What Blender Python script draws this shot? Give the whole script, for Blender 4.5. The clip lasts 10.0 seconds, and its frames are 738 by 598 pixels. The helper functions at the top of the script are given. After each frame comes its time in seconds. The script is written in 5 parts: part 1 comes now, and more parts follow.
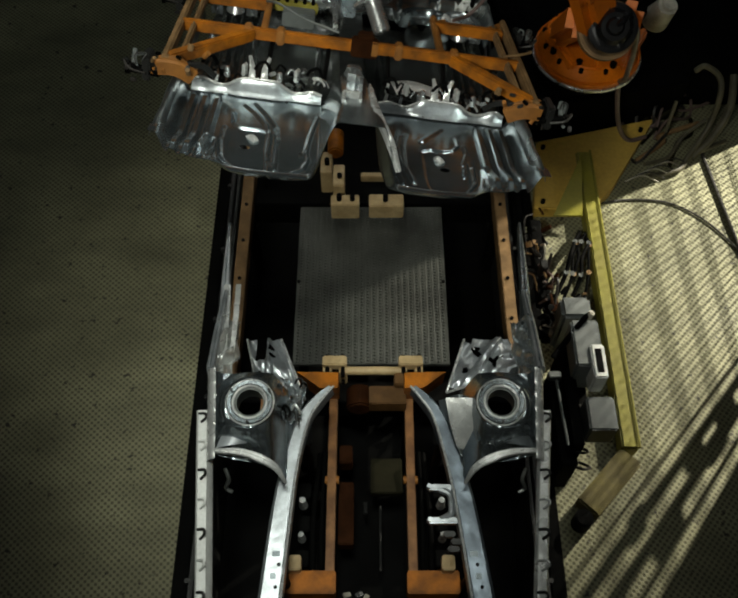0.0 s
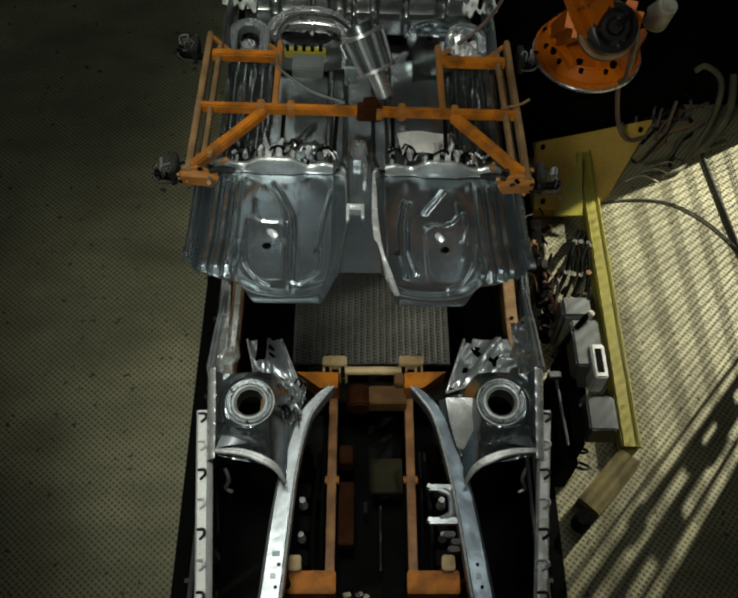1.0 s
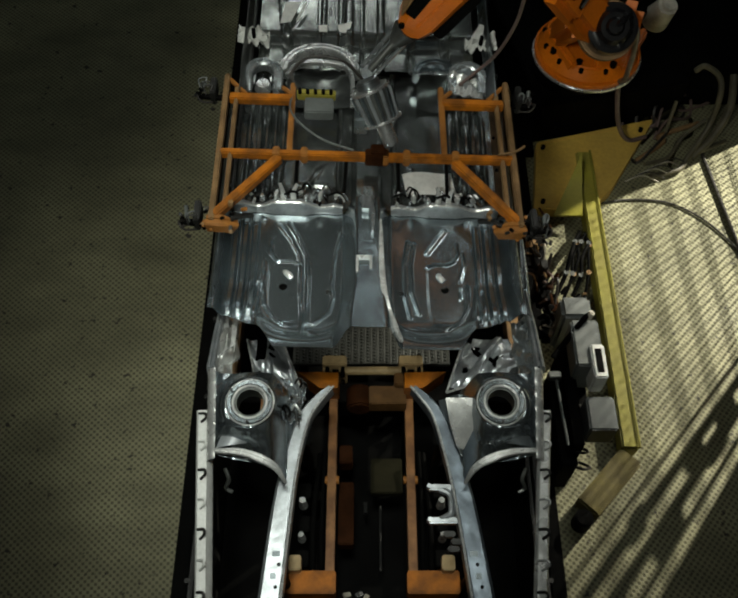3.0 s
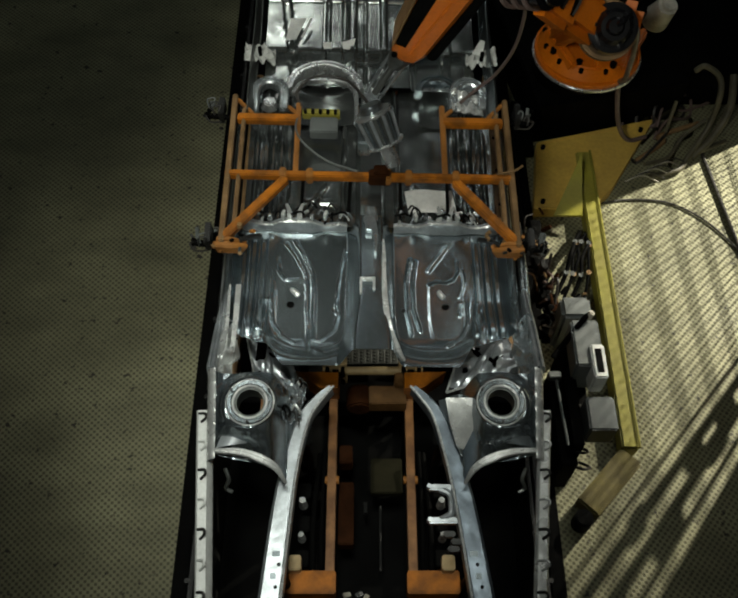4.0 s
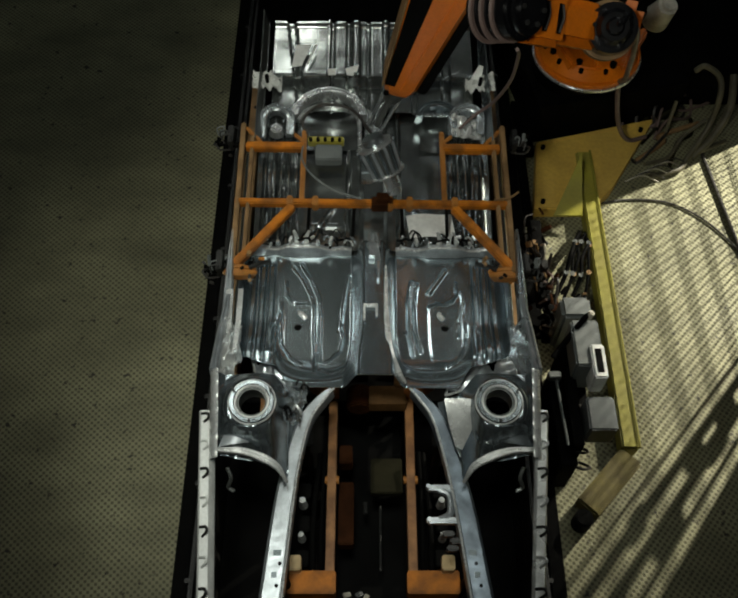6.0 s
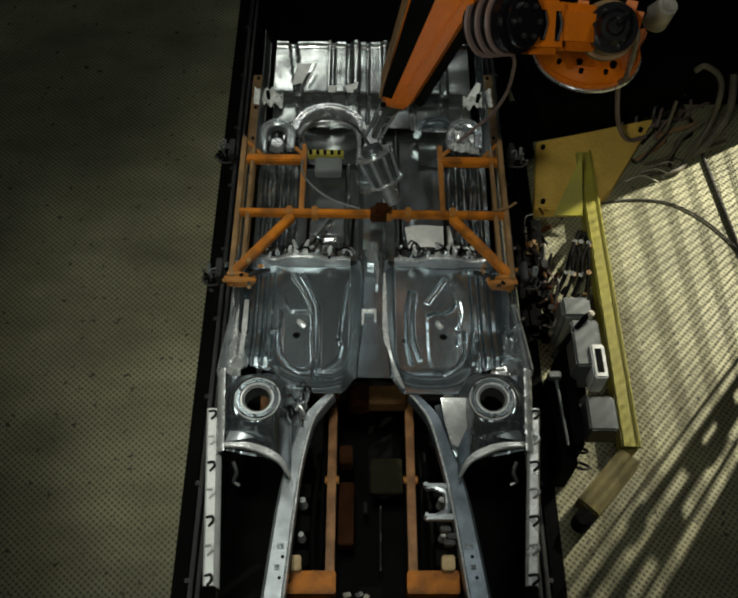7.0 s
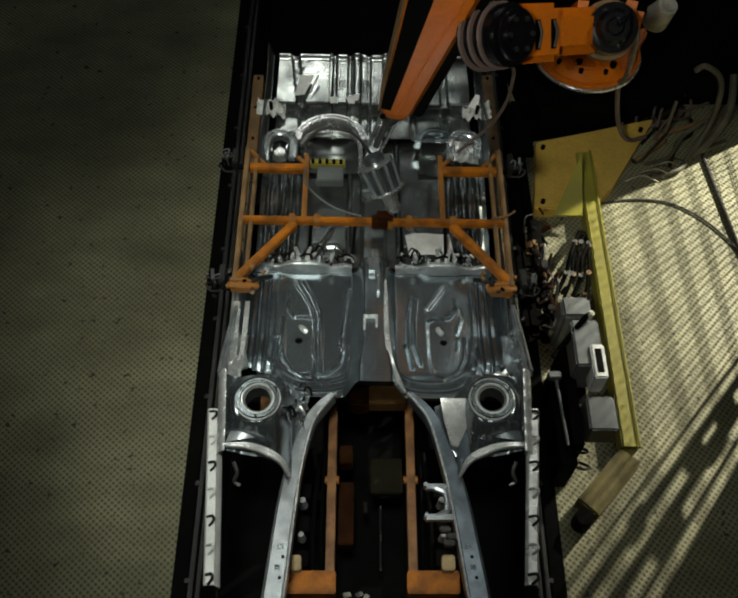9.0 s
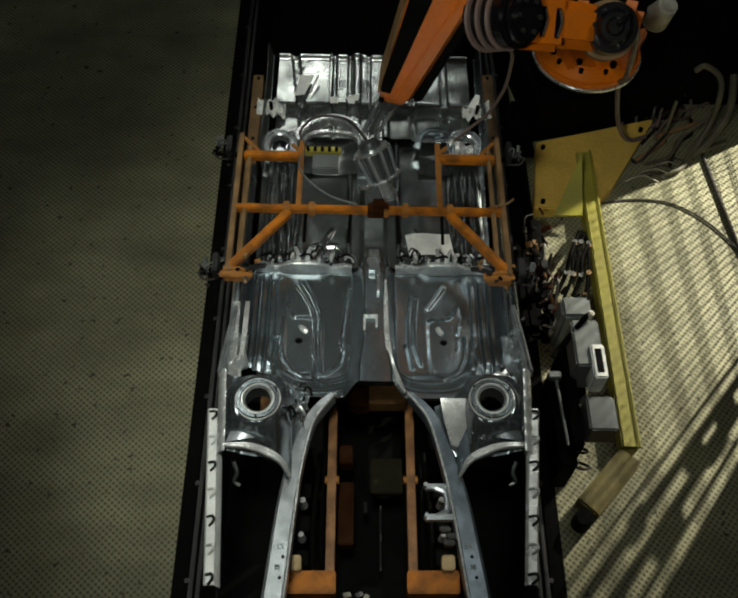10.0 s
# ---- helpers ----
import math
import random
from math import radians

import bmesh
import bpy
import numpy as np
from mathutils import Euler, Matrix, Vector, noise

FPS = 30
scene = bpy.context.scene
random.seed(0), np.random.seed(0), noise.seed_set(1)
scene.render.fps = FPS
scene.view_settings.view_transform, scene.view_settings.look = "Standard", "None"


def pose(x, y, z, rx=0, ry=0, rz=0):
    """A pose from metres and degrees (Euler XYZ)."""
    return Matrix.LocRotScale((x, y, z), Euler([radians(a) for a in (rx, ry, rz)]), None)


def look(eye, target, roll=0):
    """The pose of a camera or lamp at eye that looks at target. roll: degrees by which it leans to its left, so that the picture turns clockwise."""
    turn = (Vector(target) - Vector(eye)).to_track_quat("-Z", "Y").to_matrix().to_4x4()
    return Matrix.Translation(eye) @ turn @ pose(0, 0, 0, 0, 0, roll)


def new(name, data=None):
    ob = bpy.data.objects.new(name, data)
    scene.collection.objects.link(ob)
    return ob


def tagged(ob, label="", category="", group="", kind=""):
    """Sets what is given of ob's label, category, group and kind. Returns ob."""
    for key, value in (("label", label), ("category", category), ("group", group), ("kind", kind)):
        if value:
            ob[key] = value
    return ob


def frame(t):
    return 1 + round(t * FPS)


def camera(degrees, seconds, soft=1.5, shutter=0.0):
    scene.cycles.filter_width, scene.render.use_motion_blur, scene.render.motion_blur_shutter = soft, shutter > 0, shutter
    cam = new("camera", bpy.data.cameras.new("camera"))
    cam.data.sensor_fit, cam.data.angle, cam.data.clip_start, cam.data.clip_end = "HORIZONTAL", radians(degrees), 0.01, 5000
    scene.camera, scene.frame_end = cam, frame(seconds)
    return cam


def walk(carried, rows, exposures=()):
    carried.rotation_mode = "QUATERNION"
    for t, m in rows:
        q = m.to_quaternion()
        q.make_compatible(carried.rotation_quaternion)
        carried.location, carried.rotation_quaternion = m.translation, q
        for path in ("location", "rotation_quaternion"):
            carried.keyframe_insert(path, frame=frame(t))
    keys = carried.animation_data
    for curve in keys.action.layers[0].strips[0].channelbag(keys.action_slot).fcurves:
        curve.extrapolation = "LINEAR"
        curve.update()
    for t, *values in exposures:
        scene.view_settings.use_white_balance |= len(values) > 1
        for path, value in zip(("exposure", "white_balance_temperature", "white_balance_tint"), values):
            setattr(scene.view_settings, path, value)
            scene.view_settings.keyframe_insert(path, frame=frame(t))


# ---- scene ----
cam = camera(47.13, 10.0, soft=2.2)
walk(cam, [(0, pose(0, -2.43, 4.55, 31.35)), (10, pose(0, -2.43, 4.55, 31.35))])

# ---- world and light ----
world = bpy.data.worlds.new("hall_air")
world.use_nodes = True
world.node_tree.nodes["Background"].inputs[0].default_value = (0.55, 0.6, 0.5, 1)
world.node_tree.nodes["Background"].inputs[1].default_value = 0.001
scene.world = world
scene.view_settings.exposure = 0.0


def lamp(name, kind, where, at, power, colour, **more):
    data = bpy.data.lights.new(name, kind)
    data.energy, data.color = power, colour
    for key, value in more.items():
        if key == "size":
            data.size = value
        if key == "size_y":
            data.shape, data.size_y = "RECTANGLE", value
        if key == "radius":
            data.shadow_soft_size = value
        if key == "cone":
            data.spot_size, data.spot_blend = radians(value), 0.9
        if key == "spread_angle":
            data.spread = radians(value)
    ob = new(name, data)
    ob.matrix_basis = look(where, at)
    return ob


# flood lamp behind the fence, a roof lamp over the walkway and work lamps on the gantry behind the camera
lamp("flood_light", "SPOT", (4.8, 2.78, 3.2), (1.95, 0.45, 0.0), 2950, (1.0, 0.95, 0.78), radius=0.024, cone=41)
lamp("roof_light", "SPOT", (-0.35, -0.2, 6.8), (-1.08, 0.25, 0.0), 236, (0.97, 1.0, 0.86), radius=0.12, cone=25)
lamp("work_light", "SPOT", (-0.9, -3.1, 5.3), (0.30, 0.60, 1.35), 450, (0.98, 1.0, 0.88), radius=0.3, cone=37)
lamp("work_light", "SPOT", (-0.1, -2.1, 6.5), (-0.30, -0.96, 0.8), 650, (0.96, 1.0, 0.90), radius=0.3, cone=26)
# tube lamps added under the roof for highlights on the steel: place, watts, the point they are turned to, angle of
# spread
HIGHLIGHT_TUBES = [(-1.8, 1.3, 0.9, (-0.5, -0.9, 1.2), 40), (2.5, 1.2, 0.9, (0.55, -1.0, 1.2), 40), (-4.0, 2.0, 3.2, (-0.2, -0.1, 1.2), 40), (4.2, 2.2, 3.4, (0.2, -0.1, 1.2), 40),
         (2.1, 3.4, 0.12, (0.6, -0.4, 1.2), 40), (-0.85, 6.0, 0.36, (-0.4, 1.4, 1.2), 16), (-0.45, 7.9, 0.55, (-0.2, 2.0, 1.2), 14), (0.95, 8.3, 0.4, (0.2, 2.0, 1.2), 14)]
for tx, ty, watts, spot, spread_angle in HIGHLIGHT_TUBES:
    lamp("highlight_lamp", "AREA", (tx, ty, 6.86), spot, watts, (1.0, 1.0, 0.90), size=0.3, size_y=2.2, spread_angle=spread_angle)


# ---- materials ----
def material(name, base, rough, metal=0.0, vary=0.25, scale=6.0, fine=60.0, bump=0.15, spec=0.5, dirt=None, dirt_amount=0.4, dents=0.0):
    """Paint or metal with stains at a large scale, grain at a fine one, and some relief."""
    mat = bpy.data.materials.new(name)
    mat.use_nodes = True
    tree = mat.node_tree
    nodes, links = tree.nodes, tree.links
    bsdf = nodes["Principled BSDF"]
    coord = nodes.new("ShaderNodeTexCoord")
    info = nodes.new("ShaderNodeObjectInfo")
    shift = nodes.new("ShaderNodeVectorMath")
    shift.operation = "ADD"
    links.new(coord.outputs["Object"], shift.inputs[0])
    links.new(info.outputs["Random"], shift.inputs[1])
    large = nodes.new("ShaderNodeTexNoise")
    large.inputs["Scale"].default_value, large.inputs["Detail"].default_value = scale, 6
    small = nodes.new("ShaderNodeTexNoise")
    small.inputs["Scale"].default_value, small.inputs["Detail"].default_value = fine, 4
    for tex in (large, small):
        links.new(shift.outputs[0], tex.inputs["Vector"])
    ramp = nodes.new("ShaderNodeValToRGB")
    ramp.color_ramp.elements[0].position, ramp.color_ramp.elements[1].position = 0.38, 0.62
    links.new(large.outputs["Fac"], ramp.inputs["Fac"])
    mix = nodes.new("ShaderNodeMix")
    mix.data_type = "RGBA"
    mix.inputs["A"].default_value = (*base, 1)
    dark = dirt or [c * (1 - vary) for c in base]
    mix.inputs["B"].default_value = (*dark, 1)
    amount = nodes.new("ShaderNodeMath")
    amount.operation = "MULTIPLY"
    amount.inputs[1].default_value = dirt_amount if dirt else 1.0
    links.new(ramp.outputs["Color"], amount.inputs[0])
    links.new(amount.outputs[0], mix.inputs["Factor"])
    grain = nodes.new("ShaderNodeMix")
    grain.data_type, grain.blend_type = "RGBA", "MULTIPLY"
    grain.inputs["Factor"].default_value = 0.35
    links.new(mix.outputs["Result"], grain.inputs["A"])
    links.new(small.outputs["Fac"], grain.inputs["B"])
    links.new(grain.outputs["Result"], bsdf.inputs["Base Color"])
    spread = nodes.new("ShaderNodeMapRange")
    spread.inputs["To Min"].default_value, spread.inputs["To Max"].default_value = max(0.05, rough - 0.12), min(1, rough + 0.12)
    links.new(large.outputs["Fac"], spread.inputs["Value"])
    links.new(spread.outputs["Result"], bsdf.inputs["Roughness"])
    bsdf.inputs["Metallic"].default_value = metal
    bsdf.inputs["Specular IOR Level"].default_value = spec
    if bump:
        relief = nodes.new("ShaderNodeBump")
        relief.inputs["Strength"].default_value, relief.inputs["Distance"].default_value = bump, 0.004
        links.new(small.outputs["Fac"], relief.inputs["Height"])
        links.new(relief.outputs["Normal"], bsdf.inputs["Normal"])
        if dents:
            wave = nodes.new("ShaderNodeTexNoise")
            wave.inputs["Scale"].default_value, wave.inputs["Detail"].default_value = 10, 2
            links.new(shift.outputs[0], wave.inputs["Vector"])
            hollow = nodes.new("ShaderNodeBump")
            hollow.inputs["Strength"].default_value, hollow.inputs["Distance"].default_value = dents, 0.02
            links.new(wave.outputs["Fac"], hollow.inputs["Height"])
            links.new(hollow.outputs["Normal"], relief.inputs["Normal"])
    return mat


def tread_floor(name, base, dot, pitch):
    """Coated floor with a raised lattice of small studs, stains and scuffs."""
    mat = material(name, base, 0.62, 0, 0.22, 2.3, 35, 0.0, 0.35)
    tree = mat.node_tree
    nodes, links = tree.nodes, tree.links
    bsdf = nodes["Principled BSDF"]
    geo = nodes.new("ShaderNodeNewGeometry")
    turn = nodes.new("ShaderNodeVectorRotate")
    turn.rotation_type = "Z_AXIS"
    turn.inputs["Angle"].default_value = radians(40)
    links.new(geo.outputs["Position"], turn.inputs["Vector"])
    split = nodes.new("ShaderNodeSeparateXYZ")
    links.new(turn.outputs[0], split.inputs[0])
    waves = []
    for axis in ("X", "Y"):
        k = nodes.new("ShaderNodeMath")
        k.operation = "MULTIPLY"
        k.inputs[1].default_value = math.tau / pitch
        links.new(split.outputs[axis], k.inputs[0])
        s = nodes.new("ShaderNodeMath")
        s.operation = "SINE"
        links.new(k.outputs[0], s.inputs[0])
        waves.append(s)
    add = nodes.new("ShaderNodeMath")
    add.operation = "ADD"
    links.new(waves[0].outputs[0], add.inputs[0])
    links.new(waves[1].outputs[0], add.inputs[1])
    studs = nodes.new("ShaderNodeMapRange")
    studs.inputs["From Min"].default_value, studs.inputs["From Max"].default_value = -1.3, 0.3
    links.new(add.outputs[0], studs.inputs["Value"])
    old = bsdf.inputs["Base Color"].links[0].from_socket
    mix = nodes.new("ShaderNodeMix")
    mix.data_type = "RGBA"
    mix.inputs["A"].default_value = (*dot, 1)
    links.new(studs.outputs["Result"], mix.inputs["Factor"])
    links.new(old, mix.inputs["B"])
    # worn, oily and scattered dark specks
    specks = nodes.new("ShaderNodeTexNoise")
    specks.inputs["Scale"].default_value, specks.inputs["Detail"].default_value = 19, 3
    links.new(geo.outputs["Position"], specks.inputs["Vector"])
    cut = nodes.new("ShaderNodeMapRange")
    cut.inputs["From Min"].default_value, cut.inputs["From Max"].default_value = 0.64, 0.72
    links.new(specks.outputs["Fac"], cut.inputs["Value"])
    stain = nodes.new("ShaderNodeMix")
    stain.data_type = "RGBA"
    stain.inputs["B"].default_value = (0.04, 0.035, 0.025, 1)
    links.new(cut.outputs["Result"], stain.inputs["Factor"])
    links.new(mix.outputs["Result"], stain.inputs["A"])
    # long pale scuffs across the walkway
    squeeze = nodes.new("ShaderNodeMapping")
    squeeze.inputs["Rotation"].default_value = (0, 0, radians(38))
    squeeze.inputs["Scale"].default_value = (0.8, 2.0, 1)
    links.new(geo.outputs["Position"], squeeze.inputs["Vector"])
    scuff = nodes.new("ShaderNodeTexNoise")
    scuff.inputs["Scale"].default_value, scuff.inputs["Detail"].default_value = 1.6, 5
    links.new(squeeze.outputs[0], scuff.inputs["Vector"])
    worn = nodes.new("ShaderNodeMapRange")
    worn.inputs["From Min"].default_value, worn.inputs["From Max"].default_value = 0.35, 0.68
    worn.inputs["To Min"].default_value, worn.inputs["To Max"].default_value = 0.78, 1.22
    links.new(scuff.outputs["Fac"], worn.inputs["Value"])
    shade = nodes.new("ShaderNodeMix")
    shade.data_type, shade.blend_type = "RGBA", "MULTIPLY"
    shade.inputs["Factor"].default_value = 1
    links.new(stain.outputs["Result"], shade.inputs["A"])
    links.new(worn.outputs["Result"], shade.inputs["B"])
    links.new(shade.outputs["Result"], bsdf.inputs["Base Color"])
    relief = nodes.new("ShaderNodeBump")
    relief.inputs["Strength"].default_value, relief.inputs["Distance"].default_value = 0.6, 0.003
    links.new(studs.outputs["Result"], relief.inputs["Height"])
    links.new(relief.outputs["Normal"], bsdf.inputs["Normal"])
    return mat


def glow(name, colour, strength):
    mat = bpy.data.materials.new(name)
    mat.use_nodes = True
    b = mat.node_tree.nodes["Principled BSDF"]
    b.inputs["Emission Color"].default_value = (*colour, 1)
    b.inputs["Emission Strength"].default_value = strength
    return mat


FLOOR = tread_floor("tread_floor", (0.335, 0.325, 0.19), (0.10, 0.093, 0.053), 0.0265)
ZINC = material("galvanised_steel", (0.44, 0.51, 0.54), 0.20, 0.94, 0.3, 5, 90, 0.03, dents=0.06)
# pale, half matte zinc: the highlights on edges are put into its colour
EDGE = material("bright_zinc_edge", (0.88, 0.90, 0.88), 0.28, 0.55, 0.35, 12, 90, 0.06, dents=0.35)
ZINC_DULL = material("dull_zinc", (0.34, 0.385, 0.40), 0.30, 0.9, 0.4, 7, 80, 0.08, dents=0.12)
OLD_ZINC = material("stained_zinc", (0.16, 0.17, 0.16), 0.42, 0.7, 0.4, 7, 80, 0.1, dents=0.1)
RAIL_ZINC = material("satin_zinc", (0.40, 0.46, 0.49), 0.23, 0.90, 0.4, 6, 80, 0.06, dents=0.16)
CRUMPLED = material("crumpled_zinc", (0.60, 0.65, 0.67), 0.26, 0.8, 0.4, 9, 80, 0.1, dents=0.45)
# for the right rail: its weaker light is put into this colour
RAIL_STEEL = material("shaded_rail_steel", (0.25, 0.30, 0.35), 0.36, 0.78, 0.5, 9, 60, 0.12, dents=0.25)
REAR_ZINC = material("pressed_zinc", (0.38, 0.41, 0.40), 0.22, 0.93, 0.4, 7, 80, 0.05, dents=0.07)
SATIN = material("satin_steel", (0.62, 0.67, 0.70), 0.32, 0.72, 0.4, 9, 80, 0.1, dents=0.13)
BRIGHT = material("bright_steel", (0.82, 0.84, 0.84), 0.28, 0.85, 0.2, 9, 90, 0.06, dents=0.12)
PRIMER = material("light_primer", (0.88, 0.90, 0.86), 0.40, 0.05, 0.2, 9, 70, 0.1)
ORANGE = material("orange_paint", (0.53, 0.17, 0.010), 0.48, 0, 0.35, 11, 70, 0.12, 0.2, (0.14, 0.055, 0.012), 0.75)
ROBOT_ORANGE = material("robot_orange_paint", (0.76, 0.185, 0.007), 0.34, 0, 0.15, 4, 60, 0.04, 0.35, (0.5, 0.13, 0.01), 0.45)
RUST = material("worn_orange_paint", (0.40, 0.165, 0.035), 0.55, 0, 0.4, 9, 60, 0.2, 0.2, (0.16, 0.07, 0.025), 0.5)
TAN = material("tan_fixture_paint", (0.33, 0.155, 0.055), 0.5, 0, 0.4, 10, 60, 0.2, 0.3, (0.10, 0.04, 0.015), 0.7)
# tan paint taken down to brown for the shade under the floor pan
BROWN = material("shaded_brown_paint", (0.14, 0.07, 0.022), 0.55, 0, 0.4, 9, 60, 0.2, 0.2)
CREAM = material("cream_fixture_paint", (0.58, 0.43, 0.22), 0.5, 0, 0.3, 12, 60, 0.15, 0.4, (0.3, 0.2, 0.08), 0.5)
YELLOW = material("yellow_guard_paint", (0.36, 0.325, 0.035), 0.5, 0, 0.3, 5, 50, 0.2, 0.4, (0.25, 0.21, 0.05), 0.5)
OCHRE = material("ochre_plinth_paint", (0.78, 0.50, 0.09), 0.55, 0, 0.25, 3, 40, 0.15, 0.35, (0.32, 0.22, 0.06), 0.4)
# black taken near zero so the pit stays dark though lamps reach it
BLACK = material("deep_black_steel", (0.003, 0.003, 0.0027), 0.7, 0, 0.4, 6, 60, 0.2, 0.05)
SOOT = material("black_rubber", (0.006, 0.006, 0.007), 0.22, 0, 0.3, 9, 60, 0.03, 0.4)
DARK = material("dark_bed_steel", (0.03, 0.03, 0.028), 0.5, 0.4, 0.4, 5, 60, 0.2)
GREY = material("grey_cabinet_paint", (0.14, 0.155, 0.15), 0.5, 0, 0.2, 7, 50, 0.1)
PLATE = material("dusty_steel_plate", (0.085, 0.09, 0.078), 0.55, 0.2, 0.5, 4, 50, 0.25, 0.4)
OLIVE = material("olive_plate", (0.020, 0.018, 0.007), 0.7, 0, 0.3, 8, 50, 0.2, 0.1)
# grimy orange, taken darker still for shade deep in the fixture
DARK_ORANGE = material("dark_orange_paint", (0.042, 0.014, 0.004), 0.7, 0, 0.4, 9, 60, 0.2, 0.05)
DUSTY = material("dusty_ochre_steel", (0.30, 0.18, 0.08), 0.55, 0.1, 0.4, 7, 60, 0.2, 0.2)
# dirty yellow, darkened further for the shade on the return rail
SHADED_MUCK_YELLOW = material("mucky_shaded_yellow", (0.15, 0.12, 0.02), 0.6, 0, 0.4, 6, 50, 0.2, 0.3, (0.06, 0.045, 0.015), 0.7)
PAPER = material("white_paper", (0.90, 0.90, 0.87), 0.7, 0, 0.08, 9, 50, 0.0)
CABLE = material("dark_cable", (0.03, 0.026, 0.022), 0.5, 0, 0.2, 9, 50, 0.0)
HOSE = material("brown_hose", (0.17, 0.115, 0.10), 0.5, 0, 0.2, 9, 50, 0.0)
OLIVE_HOSE = material("dusty_olive_hose", (0.13, 0.115, 0.07), 0.55, 0, 0.4, 9, 50, 0.1)
PALE = material("pale_dusty_metal", (0.62, 0.58, 0.48), 0.5, 0.2, 0.4, 12, 60, 0.2)
WALL = material("dark_hall_wall", (0.10, 0.10, 0.09), 0.8, 0, 0.3, 1, 20, 0.2)
# glowing glass of the added tube lamps
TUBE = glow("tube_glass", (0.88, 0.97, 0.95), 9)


# ---- mesh helpers ----
def mesh_of(name, bm, mat, smooth=None):
    me = bpy.data.meshes.new(name)
    bmesh.ops.recalc_face_normals(bm, faces=bm.faces)
    bm.to_mesh(me)
    bm.free()
    me.materials.append(mat)
    if smooth is not None:
        me.shade_smooth()
        me.set_sharp_from_angle(angle=radians(smooth))
    return me


def part(name, bm, mat, parent, label="", smooth=35):
    ob = new(name, mesh_of(name, bm, mat, smooth))
    ob.parent = parent
    if label:
        ob["label"] = label
    return ob


def thing(name, label, category, m=None, group="", kind=""):
    ob = tagged(new(name), label, category, group, kind)
    ob.empty_display_size = 0.1
    if m is not None:
        ob.matrix_basis = m
    return ob


def solid(name, bm, mat, label, category, group="", kind="", smooth=35):
    return tagged(new(name, mesh_of(name, bm, mat, smooth)), label, category, group, kind)


def box(bm, lo, hi, bevel=0.006, turn=None):
    """A block between two corners, its edges rounded; turn: a pose about its own middle."""
    c = [(a + b) / 2 for a, b in zip(lo, hi)]
    m = Matrix.Translation(c) @ (turn or Matrix()) @ Matrix.Diagonal((*[abs(b - a) for a, b in zip(lo, hi)], 1))
    made = bmesh.ops.create_cube(bm, size=1, matrix=m)["verts"]
    if bevel:
        edges = list({e for v in made for e in v.link_edges})
        bmesh.ops.bevel(bm, geom=edges, offset=bevel, segments=2, affect="EDGES", clamp_overlap=True)
    return bm


def boxes(*items, bevel=0.006):
    bm = bmesh.new()
    for lo, hi in items:
        box(bm, lo, hi, bevel)
    return bm


def drum(bm, a, b, r, r2=None, n=28, bevel=0.0):
    """A cylinder or cone from a to b."""
    a, b = Vector(a), Vector(b)
    m = Matrix.Translation((a + b) / 2) @ (b - a).to_track_quat("Z", "Y").to_matrix().to_4x4()
    made = bmesh.ops.create_cone(bm, cap_ends=True, segments=n, radius1=r, radius2=r if r2 is None else r2, depth=(b - a).length, matrix=m)["verts"]
    if bevel:
        rims = [e for e in {e for v in made for e in v.link_edges} if any(len(f.verts) > 4 for f in e.link_faces)]
        bmesh.ops.bevel(bm, geom=rims, offset=bevel, segments=2, affect="EDGES", clamp_overlap=True)
    return bm


def beam(bm, a, b, w, h, bevel=0.006, up=(0, 0, 1)):
    """A rectangular bar from a to b, w wide and h high."""
    a, b = Vector(a), Vector(b)
    z = (b - a).normalized()
    x = z.cross(Vector(up)).normalized()
    y = x.cross(z)
    rot = Matrix((x, y, z)).transposed().to_4x4()
    m = Matrix.Translation((a + b) / 2) @ rot @ Matrix.Diagonal((w, h, (b - a).length, 1))
    made = bmesh.ops.create_cube(bm, size=1, matrix=m)["verts"]
    if bevel:
        bmesh.ops.bevel(bm, geom=list({e for v in made for e in v.link_edges}), offset=bevel, segments=2, affect="EDGES", clamp_overlap=True)
    return bm


def curve_points(pts, steps=8):
    """A smooth line through a few points."""
    p = [Vector(q) for q in pts]
    p = [p[0] * 2 - p[1]] + p + [p[-1] * 2 - p[-2]]
    out = []
    for i in range(1, len(p) - 2):
        for s in range(steps):
            u = s / steps
            out.append(0.5 * ((2 * p[i]) + (p[i + 1] - p[i - 1]) * u + (2 * p[i - 1] - 5 * p[i] + 4 * p[i + 1] - p[i + 2]) * u * u + (3 * p[i] - p[i - 1] - 3 * p[i + 1] + p[i + 2]) * u ** 3))
    return out + [p[-2]]


def pipe(bm, pts, r, n=8, steps=8):
    """A round hose or rod along a smooth line."""
    line = curve_points(pts, steps) if steps else [Vector(q) for q in pts]
    rings = []
    for i, q in enumerate(line):
        d = (line[min(i + 1, len(line) - 1)] - line[max(i - 1, 0)]).normalized()
        x = d.orthogonal().normalized() if i == 0 else (x - d * x.dot(d)).normalized()
        y = d.cross(x)
        rings.append([bm.verts.new(q + (x * math.cos(a) + y * math.sin(a)) * r) for a in (math.tau * k / n for k in range(n))])
    for a, b in zip(rings, rings[1:]):
        for k in range(n):
            bm.faces.new((a[k], a[(k + 1) % n], b[(k + 1) % n], b[k]))
    bm.faces.new(rings[0][::-1])
    bm.faces.new(rings[-1])
    return bm


